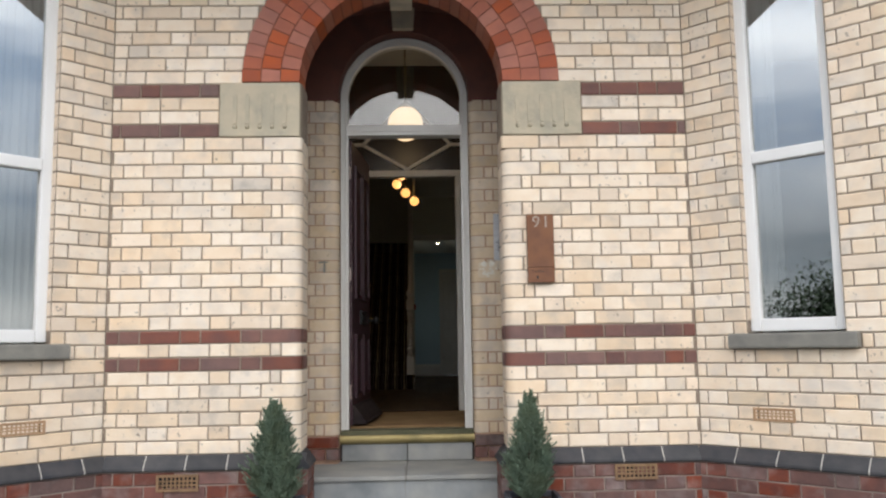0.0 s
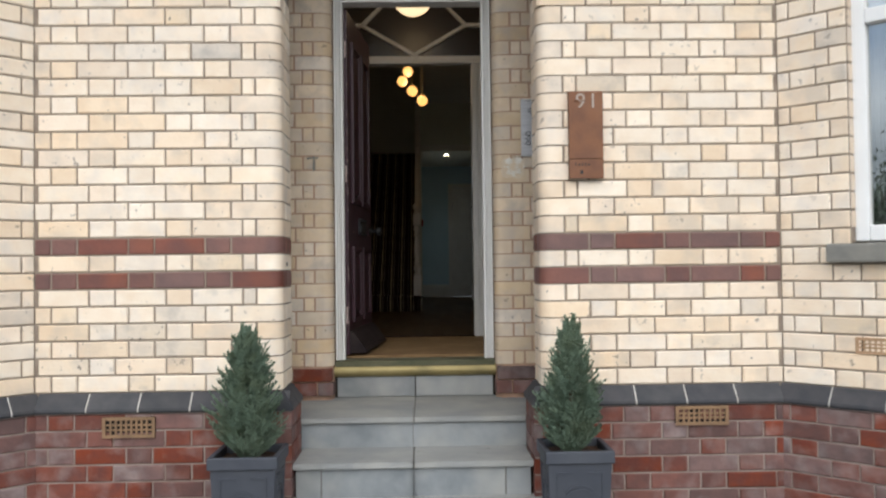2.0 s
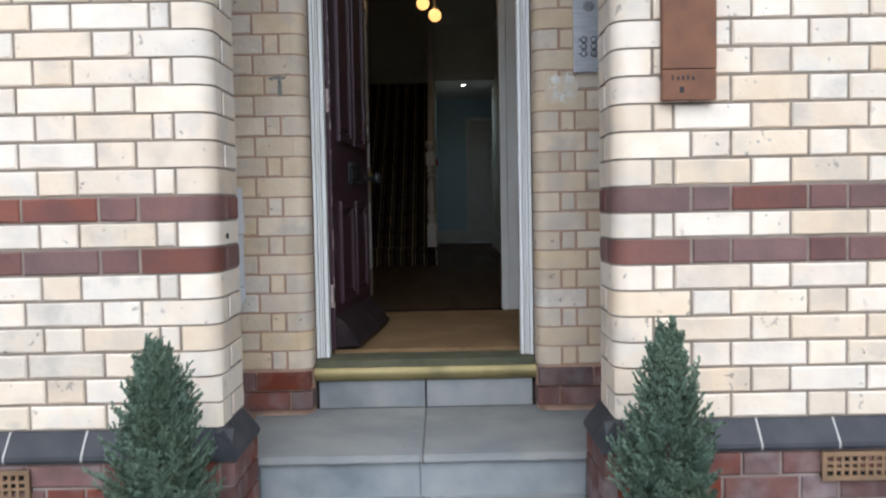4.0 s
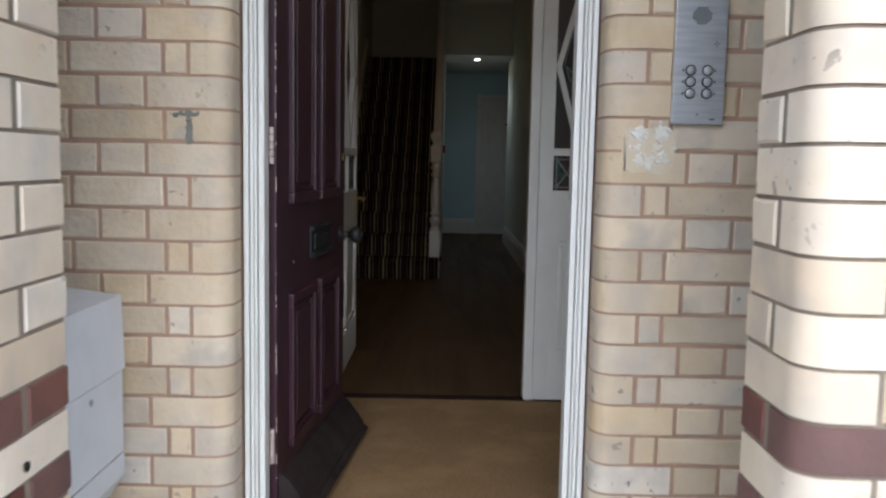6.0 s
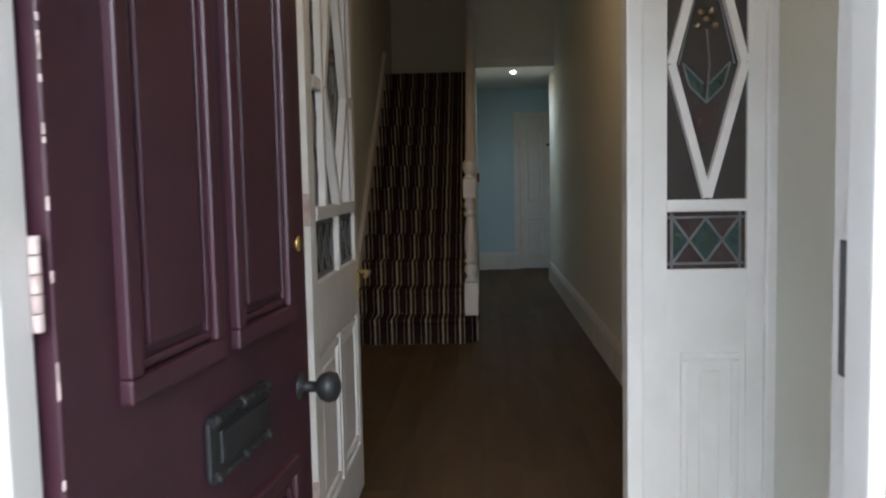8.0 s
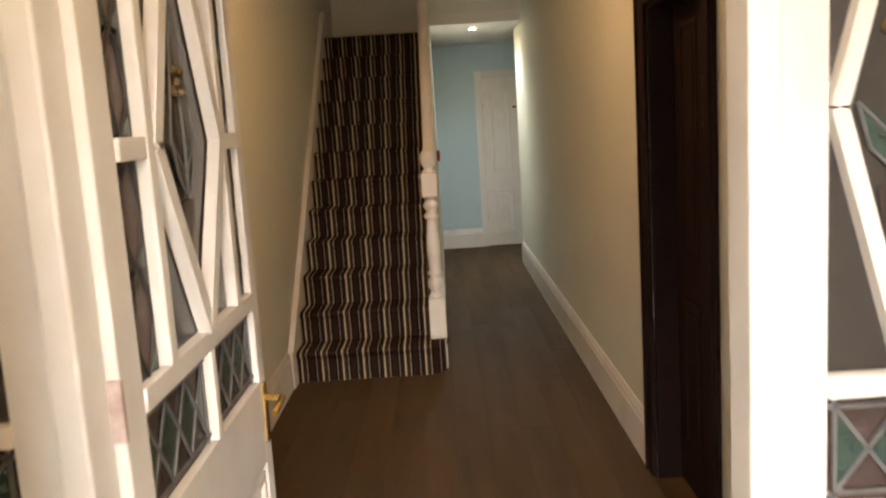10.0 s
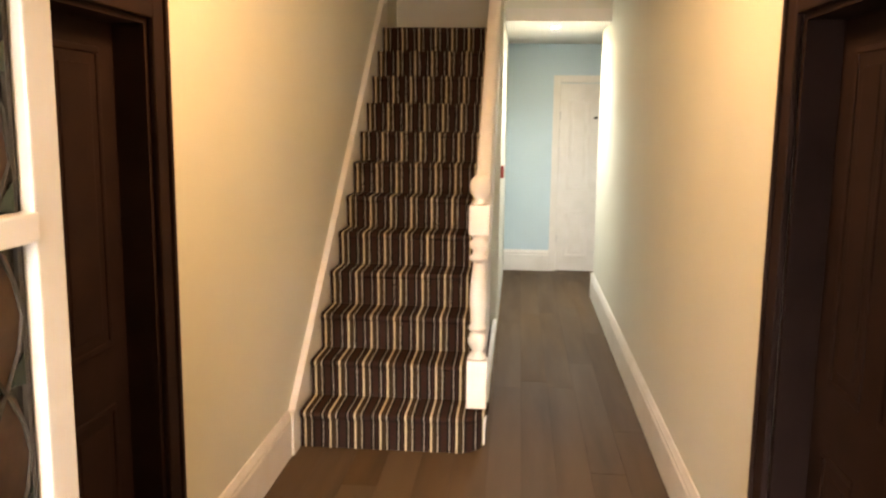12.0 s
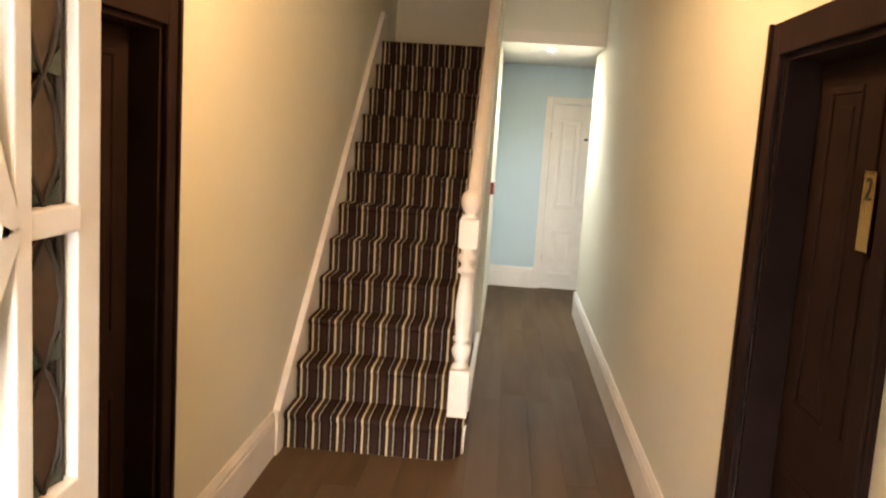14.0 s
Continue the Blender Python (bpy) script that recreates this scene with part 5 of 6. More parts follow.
# ---- hall wall fittings ----
AF = 3.620
al = thing("alarm_panel", "cream plastic alarm panel with a small green-lit display", "alarm panel")
part("housing", boxes((RIGHT - 0.030, RIGHT, AF - 0.36, AF, 1.025, 1.473), bevel=0.008), M_PLASTIC, al)
kpd = part("keypad", boxes((RIGHT - 0.040, RIGHT - 0.030, AF - 0.325, AF - 0.055, 1.238, 1.410), bevel=0.004), M_KEYPAD, al, "greyish keypad unit")
part("display", boxes((RIGHT - 0.0415, RIGHT - 0.040, AF - 0.235, AF - 0.100, 1.335, 1.378)), M_SCREEN, kpd, "dark display window")
part("indicator", boxes((RIGHT - 0.0415, RIGHT - 0.040, AF - 0.085, AF - 0.072, 1.380, 1.392), bevel=0.002), M_LED, kpd, "small green indicator light")
part("groove", boxes((RIGHT - 0.0405, RIGHT - 0.0398, AF - 0.30, AF - 0.075, 1.3155, 1.3185)), M_SILL, kpd)
for i in range(4):
    part("key", boxes((RIGHT - 0.0425, RIGHT - 0.040, AF - 0.120 - 0.048 * i, AF - 0.082 - 0.048 * i, 1.262, 1.300), bevel=0.001), M_PLASTIC, kpd)
for a, b in ((0.110, 0.082), (0.180, 0.165)):
    part("legend", boxes((RIGHT - 0.0405, RIGHT - 0.0398, AF - a, AF - b, 1.306, 1.311)), M_INK, kpd)
part("seam", boxes((RIGHT - 0.0305, RIGHT - 0.0298, AF - 0.355, AF - 0.005, 1.218, 1.221)), M_SILL, al)
part("key_switch", boxes((RIGHT - 0.034, RIGHT - 0.030, AF - 0.115, AF - 0.065, 1.048, 1.090), bevel=0.002), M_CHIP, al, "small brownish key switch")
ub = thing("control_box", "small cream plastic box fixed above the alarm panel", "control box")
part("housing", boxes((RIGHT - 0.038, RIGHT, AF - 0.44, AF - 0.22, 1.540, 1.860), bevel=0.006), M_PLASTIC, ub)
part("cover", boxes((RIGHT - 0.044, RIGHT - 0.038, AF - 0.41, AF - 0.25, 1.605, 1.82), bevel=0.004), M_KEYPAD, ub)
sw = thing("light_switch", "small white plastic light switch on the hall wall", "light switch")
part("plate", boxes((RIGHT - 0.010, RIGHT, 3.652, 3.734, 1.078, 1.158), bevel=0.003), M_PLASTIC, sw)
part("rocker", boxes((RIGHT - 0.015, RIGHT - 0.010, 3.680, 3.706, 1.103, 1.133), bevel=0.002), M_PLASTIC, sw)

cp = thing("fire_call_point", "small red fire call point on the passage wall", "fire alarm")
M_RED = material("red_plastic", (0.45, 0.02, 0.015), 0.4, second=(0.40, 0.018, 0.012), scale=8)
part("housing", boxes((0.020, 0.045, 8.72, 8.81, 1.17, 1.26), bevel=0.004), M_RED, cp)
part("window", boxes((0.045, 0.047, 8.74, 8.79, 1.195, 1.235)), M_PLASTIC, cp)

# ---- entrance wall fittings ----
sg = thing("house_number_sign", "rusty weathered steel sign plate numbered 91", "sign")
part("plate", boxes((0.745, 0.905, -0.045, -0.012, 1.028, 1.345), bevel=0.002), M_CORTEN, sg)
part("lower_plate", boxes((0.745, 0.905, -0.043, -0.012, 0.936, 1.026), bevel=0.002), M_CORTEN, sg)
M_CUT = material("bare_cut_metal", (0.40, 0.33, 0.27), 0.6, second=(0.30, 0.24, 0.19), scale=12)
for ch, x in (("9", 0.800), ("1", 0.858)):
    text_mesh("numeral", ch, 0.098, M_CUT, sg, Matrix.Translation((x, -0.0475, 1.296)) @ pose(0, 0, 0, 90, 0, 0))
part("stencil_bridge", boxes((0.772, 0.828, -0.0505, -0.0455, 1.299, 1.303)), M_CORTEN, sg)
bm = bmesh.new()
for i, (w, h) in enumerate(((0.006, 0.016), (0.010, 0.011), (0.009, 0.013), (0.007, 0.015), (0.010, 0.011))):
    x = 0.772 + i * 0.015
    box(bm, x, x + w * 0.7, -0.0445, -0.0425, 0.994, 0.994 + h)
box(bm, 0.795, 0.808, -0.0445, -0.0425, 0.957, 0.975)
part("lettering", bm, M_INK, sg)
kp = thing("door_entry_panel", "brushed steel door entry panel with six call buttons", "door intercom")
KY = RECESS - PROUD
part("face_plate", boxes((0.629, 0.755, KY - 0.020, KY - 0.002, 1.165, 1.497), bevel=0.002), M_STEEL, kp)
for c in (0.670, 0.711):
    for r in (1.240, 1.268, 1.296):
        b_ = part("call_button", lathe(bmesh.new(), [(0.0105, 0), (0.0105, 0.004), (0.008, 0.006), (0.001, 0.006)], 0, 0, 16), M_STEEL, kp, "", True)
        b_.matrix_local = Matrix.Translation((c, KY - 0.020, r)) @ pose(0, 0, 0, 90, 0, 0)
        z_ = part("button_ring", lathe(bmesh.new(), [(0.0135, 0), (0.0135, 0.0012), (0.0100, 0.0012)], 0, 0, 18), M_INK, kp)
        z_.matrix_local = Matrix.Translation((c, KY - 0.020, r)) @ pose(0, 0, 0, 90, 0, 0)
        part("label_mark", boxes((c - 0.020 if c < 0.69 else c + 0.016, c - 0.016 if c < 0.69 else c + 0.020, KY - 0.0208, KY - 0.020, r - 0.003, r + 0.003)), M_INK, kp)
bm = bmesh.new()
for i in range(-4, 5):
    for j in range(-3, 4):
        if abs(i) + abs(j) <= 5 and abs(j) <= 4 - abs(abs(i) - 1):
            box(bm, 0.692 + i * 0.0052 - 0.0015, 0.692 + i * 0.0052 + 0.0015, KY - 0.0207, KY - 0.0195, 1.427 + j * 0.006 - 0.0022, 1.427 + j * 0.006 + 0.0022)
for i, j in ((0, 0), (1, 0), (-1, 0), (0, 1), (0, -1)):
    box(bm, 0.731 + i * 0.005 - 0.001, 0.731 + i * 0.005 + 0.001, KY - 0.0207, KY - 0.0195, 1.360 + j * 0.006 - 0.0015, 1.360 + j * 0.006 + 0.0015)
part("speaker_slots", bm, M_INK, kp)
part("header_mark", boxes((0.655, 0.735, KY - 0.0206, KY - 0.0198, 1.4845, 1.4875), (0.691, 0.694, KY - 0.0206, KY - 0.0198, 1.473, 1.476), (0.688, 0.692, KY - 0.0206, KY - 0.0198, 1.187, 1.190), (0.720, 0.734, KY - 0.0206, KY - 0.0198, 1.176, 1.179)), M_INK, kp)
# crusty flecks where an old fitting was pulled off, and a smear on the other side
def flecks(name, spots, y, mat, label, category, flat):
    bm = bmesh.new()
    for cx, cz, rx, rz, n in spots:
        for _ in range(n):
            r0 = rng.uniform(0.002, 0.0066)
            x, z = rng.gauss(cx, rx), rng.gauss(cz, rz)
            m = Matrix.Translation((x, y, z)) @ pose(0, 0, 0, 0, rng.uniform(0, 180), 0) @ Matrix.Diagonal((rng.uniform(0.7, 1.7), flat, 1.0, 1))
            bmesh.ops.create_icosphere(bm, subdivisions=1, radius=r0, matrix=m)
    return tagged(part(name, bm, mat), label, category)


PLUGS = ((0.556, 1.140, 0.017), (0.611, 1.141, 0.019), (0.557, 1.077, 0.012), (0.584, 1.070, 0.014), (0.614, 1.080, 0.013))
flecks("plaster_patch", [(cx, cz, r_ * 0.45, r_ * 0.50, round(r_ * 4200)) for cx, cz, r_ in PLUGS] + [(0.556, 1.106, 0.010, 0.004, 12), (0.606, 1.108, 0.012, 0.004, 14)], RECESS - PROUD - 0.001, M_PATCH, "crusty white plaster plugs stuck on the brick", "plaster patch", 0.9)
bm = bmesh.new()
for cx, cz in ((0.580, 1.105),):
    ring = [(cx + (0.066 + 0.016 * noise.noise(Vector((i * 0.9, 3.1, 0)))) * math.copysign(abs(math.cos(math.pi * i / 20)) ** 0.45, math.cos(math.pi * i / 20)), cz - 0.006 + (0.056 + 0.012 * noise.noise(Vector((i * 0.9, 7.7, 0)))) * math.copysign(abs(math.sin(math.pi * i / 20)) ** 0.45, math.sin(math.pi * i / 20))) for i in range(40)]
    prism(bm, ring, "y", RECESS - PROUD - 0.0024, RECESS - PROUD + 0.003)
tagged(part("cement_skim", bm, M_SKIM), "thin pale skim of cement smeared over the brick", "cement patch")
flecks("mortar_smear", ((-0.569, 1.128, 0.0022, 0.013, 60), (-0.570, 1.112, 0.0035, 0.006, 30), (-0.575, 1.168, 0.014, 0.002, 34)), RECESS - PROUD - 0.001, M_SILL, "dark grey smear of old mortar on the brick", "mortar smear", 0.4)
hole = lathe(bmesh.new(), [(0.009, 0.0), (0.009, 0.0025), (0.006, 0.003)], 0, 0, 12)
hole = part("wall_plug", hole, M_VOID)
hole.matrix_world = Matrix.Translation((-PIER + 0.0045, 0.108, 0.552)) @ pose(0, 0, 0, 0, 90, 0)
tagged(hole, "small dark plug in a drilled hole of the pier", "wall plug")
mbx = thing("letter_box", "white metal letter box mounted inside the porch", "letter box")
part("body", boxes((-1.078, -0.715, 0.44, 0.808, 0.330, 0.536), bevel=0.004), M_BOX, mbx)
bm = bmesh.new()
prism(bm, [(-1.078, 0.215), (-0.750, 0.215), (-0.715, 0.270), (-0.715, 0.326), (-1.078, 0.326)], "y", 0.44, 0.808)
part("lower_body", bm, M_BOX, mbx)
bm = bmesh.new()
prism(bm, [(-1.078, 0.540), (-0.710, 0.540), (-0.716, 0.722), (-1.078, 0.765)], "y", 0.438, 0.810)
part("lid", bm, M_BOX, mbx)
k_ = part("key_lock", lathe(bmesh.new(), [(0.008, 0), (0.008, 0.003), (0.004, 0.004)], 0, 0, 14), M_STEEL, mbx)
k_.matrix_local = Matrix.Translation((-0.715, 0.62, 0.505)) @ pose(0, 0, 0, 0, 90, 0)

# air bricks: frame, near-black slab standing in for the shade inside, bars
def air_brick(m, u0, u1, z0, z1, mat, label):
    t = thing("air_brick", label, "air brick", "air bricks", m)
    part("hollow", boxes((u0, u1, -0.046 if mat is M_TERRA else -0.004, 0.0, z0, z1)), M_VOID, t)
    y0 = -0.060 if mat is M_TERRA else -0.010
    y1 = y0 + 0.010
    f = 0.014
    part("grille_frame", boxes((u0, u1, y0, y1, z0, z0 + f), (u0, u1, y0, y1, z1 - f, z1), (u0, u0 + f, y0, y1, z0 + f, z1 - f), (u1 - f, u1, y0, y1, z0 + f, z1 - f)), mat, t)
    bm = bmesh.new()
    n = 9
    for i in range(1, n):
        x = u0 + f + (u1 - u0 - 2 * f) * i / n
        box(bm, x - 0.0045, x + 0.0045, y0 + 0.002, y1, z0 + f, z1 - f)
    for i in (1, 2):
        z = z0 + f + (z1 - z0 - 2 * f) * i / 3
        box(bm, u0 + f, u1 - f, y0 + 0.003, y1, z - 0.004, z + 0.004)
    tagged(part("grille", bm, mat, t))
    return t


air_brick(Matrix(), 1.218, 1.465, -0.218, -0.130, M_TERRA, "orange terracotta air brick in the red plinth")
air_brick(Matrix(), -1.419, -1.180, -0.234, -0.140, M_TERRA, "orange terracotta air brick in the red plinth")
air_brick(BAY_M[1], 0.326, 0.562, 0.121, 0.195, M_BUFFVENT, "buff clay air brick under the bay window")
air_brick(BAY_M[-1], -0.562, -0.326, 0.121, 0.195, M_BUFFVENT, "buff clay air brick under the bay window")

# ---- planters ----
def planter(x, y):
    t = thing("planter", "square dark grey planter with a circle moulding, holding a shrub", "planter", "planters by the steps", Matrix.Translation((x, y, GROUND)))
    H, W, B = 0.44, 0.148, 0.118
    bm = bmesh.new()
    vs = []
    for r, z in ((B, 0), (W - 0.012, H - 0.05)):
        vs.append([bm.verts.new((sx * r, sy * r, z)) for sx, sy in ((-1, -1), (1, -1), (1, 1), (-1, 1))])
    bm.faces.new(vs[0][::-1])
    for i in range(4):
        bm.faces.new((vs[0][i], vs[0][(i + 1) % 4], vs[1][(i + 1) % 4], vs[1][i]))
    bm.faces.new(vs[1])
    part("body", bm, M_POT, t)
    bm = bmesh.new()
    for d in ((-W, W, -W, -W + 0.022), (-W, W, W - 0.022, W), (-W, -W + 0.022, -W + 0.022, W - 0.022), (W - 0.022, W, -W + 0.022, W - 0.022)):
        box(bm, d[0], d[1], d[2], d[3], H - 0.052, H, bevel=0.005)
    part("rim", bm, M_POT, t)
    for ang in (0, 90, 180, 270):
        bm = bmesh.new()
        n = 28
        zc_, r0 = 0.215, 0.060
        strip(bm, [(r0 * math.cos(2 * math.pi * i / n), zc_ + r0 * math.sin(2 * math.pi * i / n)) for i in range(n)], [((r0 + 0.008) * math.cos(2 * math.pi * i / n), zc_ + (r0 + 0.008) * math.sin(2 * math.pi * i / n)) for i in range(n)], "y", -0.006, 0.004, True)
        strip(bm, [(0.076 * math.cos(2 * math.pi * i / n), zc_ + 0.076 * math.sin(2 * math.pi * i / n)) for i in range(3, 12)], [(0.082 * math.cos(2 * math.pi * i / n), zc_ + 0.082 * math.sin(2 * math.pi * i / n)) for i in range(3, 12)], "y", -0.005, 0.004)
        for d in ((-0.10, -0.03, -0.005, 0.004, 0.345, 0.352), (0.03, 0.10, -0.005, 0.004, 0.345, 0.352), (-0.10, -0.093, -0.005, 0.004, 0.06, 0.345), (0.093, 0.10, -0.005, 0.004, 0.06, 0.345), (-0.093, 0.093, -0.005, 0.004, 0.06, 0.067)):
            box(bm, *d)
        ob = part("moulding", bm, M_POT, t)
        tilt = math.degrees(math.atan((W - 0.012 - B) / (H - 0.05)))
        ob.matrix_local = pose(0, 0, 0, 0, 0, ang) @ Matrix.Translation((0, -B, 0)) @ pose(0, 0, 0, tilt, 0, 0)
    bm = bmesh.new()
    bmesh.ops.create_grid(bm, x_segments=12, y_segments=12, size=W - 0.02)
    for v in bm.verts:
        v.co.z = H - 0.035 + 0.012 * noise.noise(v.co * 22)
    part("soil", bm, M_SOIL, t)
    return t


def shrub(x, y, z, height, width, seed, label):
    """Conical dwarf conifer: a stem, many upswept twigs, each set with small scale leaves."""
    r = random.Random(seed)
    t = thing("conifer_shrub", label, "shrub", "shrubs by the steps", Matrix.Translation((x, y, z)))
    part("stem", lathe(bmesh.new(), [(0.014, -0.03), (0.010, height * 0.5), (0.003, height * 0.97)], 0, 0, 8), M_BARK, t)
    verts, faces = [], []

    def leaf(p, d, s):
        side = d.cross(Vector((r.uniform(-1, 1), r.uniform(-1, 1), r.uniform(-1, 1)))).normalized() * s * 0.34
        i = len(verts)
        verts.extend([p - side * 0.5, p + d * s * 0.55 - side, p + d * s, p + d * s * 0.55 + side])
        faces.append((i, i + 1, i + 2, i + 3))
    # upswept sprays: a curved twig with side shoots, each clad in scale leaves
    for _ in range(430):
        h = r.random() ** 1.2
        a = r.uniform(0, 2 * math.pi)
        lump = 1 + 0.22 * math.sin(a * 3 + seed) * math.cos(h * 9 + seed) + r.uniform(-0.38, 0.22)
        env = width / 2 * (1 - h) ** 0.74 * (0.74 + 0.40 * min(1, h * 4)) * lump + 0.012
        z0 = h * height * 0.86
        out = Vector((math.cos(a), math.sin(a), 0))
        p = out * env * 0.15 + Vector((0, 0, z0))
        q = out * env + Vector((0, 0, z0 + r.uniform(0.03, 0.09) + env * 0.30))
        m = (p + q) / 2 + Vector((0, 0, -0.012))
        lift = Vector((0, 0, 1))
        sidew = out.cross(lift)
        for i in range(26):
            f = i / 25
            c = p * (1 - f) ** 2 + m * 2 * f * (1 - f) + q * f * f
            d = ((m - p) * (1 - f) + (q - m) * f).normalized()
            for _ in range(2):
                leaf(c, (d + Vector((r.uniform(-1, 1), r.uniform(-1, 1), r.uniform(-0.4, 0.8))) * 0.6).normalized(), r.uniform(0.007, 0.012))
            if f > 0.25 and i % 2:
                sd = (d * 0.8 + sidew * (1 if i % 4 == 1 else -1) * r.uniform(0.5, 0.9) + lift * r.uniform(0.0, 0.5)).normalized()
                length = 0.040 * (1.15 - f) + 0.008
                for k in range(7):
                    e = c + sd * length * k / 6
                    for _ in range(2):
                        leaf(e, (sd + Vector((r.uniform(-1, 1), r.uniform(-1, 1), r.uniform(-0.5, 1))) * 0.5).normalized(), r.uniform(0.006, 0.010))
    # upright leaders set with short side shoots: one at the tip, others breaking the outline
    def spire(base, top, reach):
        axis = (top - base)
        ln = axis.length
        axis.normalize()
        n = max(8, int(ln / 0.0075))
        for i in range(n):
            f = i / n
            c = base + axis * ln * f
            leaf(c, (axis + Vector((r.uniform(-1, 1), r.uniform(-1, 1), 0)) * 0.35).normalized(), 0.012)
            a = i * 2.4 + r.uniform(-0.4, 0.4)
            sd = (Vector((math.cos(a), math.sin(a), 0)) * 0.75 + axis * 0.8).normalized()
            length = reach * (1.05 - f) * r.uniform(0.7, 1.15) + 0.006
            steps = max(3, int(length / 0.0045))
            for k in range(steps):
                e = c + sd * length * k / steps
                for _ in range(2):
                    leaf(e, (sd + Vector((r.uniform(-1, 1), r.uniform(-1, 1), r.uniform(-0.5, 1))) * 0.55).normalized(), r.uniform(0.006, 0.010))

    spire(Vector((0, 0, height * 0.70)), Vector((0.012 * (1 if seed > 5 else -1), 0, height * 1.03)), 0.055)
    for _ in range(15):
        a, h0 = r.uniform(0, 2 * math.pi), r.uniform(0.15, 0.66) * height
        rr = width / 2 * (1 - h0 / height) ** 0.8 * r.uniform(0.8, 1.08)
        b0 = Vector((math.cos(a) * rr * 0.8, math.sin(a) * rr * 0.8, h0))
        spire(b0, b0 + Vector((math.cos(a) * 0.03, math.sin(a) * 0.03, r.uniform(0.10, 0.17))), 0.032)
    me = bpy.data.meshes.new("foliage")
    me.from_pydata([tuple(v) for v in verts], [], faces)
    me.materials.append(M_LEAF)
    ob = new("foliage", me)
    ob.parent = t
    return t


for x, y, sd, hh, ww in ((-0.712, -0.245, 3, 0.585, 0.300), (0.712, -0.235, 8, 0.605, 0.272)):
    planter(x, y)
    shrub(x - 0.01, y, GROUND + 0.395, hh, ww, sd, "small conical green conifer growing in the planter")

# ---- street trees across the road ----
def tree(x, y, height, spread, seed):
    r = random.Random(seed)
    t = thing("street_tree", "leafy dark tree across the street", "tree", "trees across the street", Matrix.Translation((x, y, GROUND)))
    bm = bmesh.new()
    lathe(bm, [(0.26, 0), (0.20, 0.8), (0.16, height * 0.45), (0.05, height * 0.85)], 0, 0, 10)
    limbs = []
    for i in range(14):
        a, h0 = r.uniform(0, 6.28), height * r.uniform(0.28, 0.75)
        e = Vector((math.cos(a) * spread * r.uniform(0.5, 0.9), math.sin(a) * spread * r.uniform(0.5, 0.9), h0 + height * r.uniform(0.1, 0.25)))
        limbs.append(e)
        mid = Vector((0, 0, h0)).lerp(e, 0.5) + Vector((0, 0, 0.25))
        tube(bm, [(0, 0, h0), mid, e], 0.05, 6)
    part("trunk", bm, M_BARK, t)
    verts, faces = [], []
    for _ in range(17000):
        c = r.choice(limbs) * r.uniform(0.72, 1.08)
        p = c + Vector((r.gauss(0, 1), r.gauss(0, 1), r.gauss(0, 0.8))) * spread * 0.26
        d = Vector((r.gauss(0, 1), r.gauss(0, 1), r.gauss(0, 1))).normalized()
        s = d.cross(Vector((0, 0, 1))).normalized() * 0.05
        i = len(verts)
        verts.extend([p, p + d * 0.08 + s, p + d * 0.17, p + d * 0.08 - s])
        faces.append((i, i + 1, i + 2, i + 3))
    me = bpy.data.meshes.new("crown")
    me.from_pydata([tuple(v) for v in verts], [], faces)
    me.materials.append(M_TREE)
    ob = new("crown", me)
    ob.parent = t


tree(-19.9, -12.2, 4.0, 2.4, 5)
tree(-26.5, -19.5, 4.6, 2.6, 6)
tree(15.0, -20.0, 6.0, 2.8, 7)

# ---- floor boards ----
bx, bi = LEFT, 0
BOARD_W = 0.160
while bx < RIGHT + 0.16:
    x1 = min(bx + BOARD_W, RIGHT + 0.16)
    y = SCREEN + 0.014 - rng.uniform(0, 1.3)
    while y < FAR:
        ln = rng.uniform(1.4, 2.3)
        a, b = max(y, SCREEN + 0.014), min(y + ln, FAR)
        if b - a > 0.12:
            h = 0.004
            part("floor_board", boxes((bx + 0.0006, x1 - 0.0006, a + 0.001, b - 0.001, -h, rng.uniform(-0.0008, 0.0))), M_FLOOR, bpy.data.objects["floor_hall"])
        y += ln
    bx += BOARD_W
struct(part("floor_passage", boxes((RIGHT + 0.16, 2.3, 10.04, FAR, -0.004, -0.001)), M_FLOOR), "dark timber floor of the side passage", "floor")

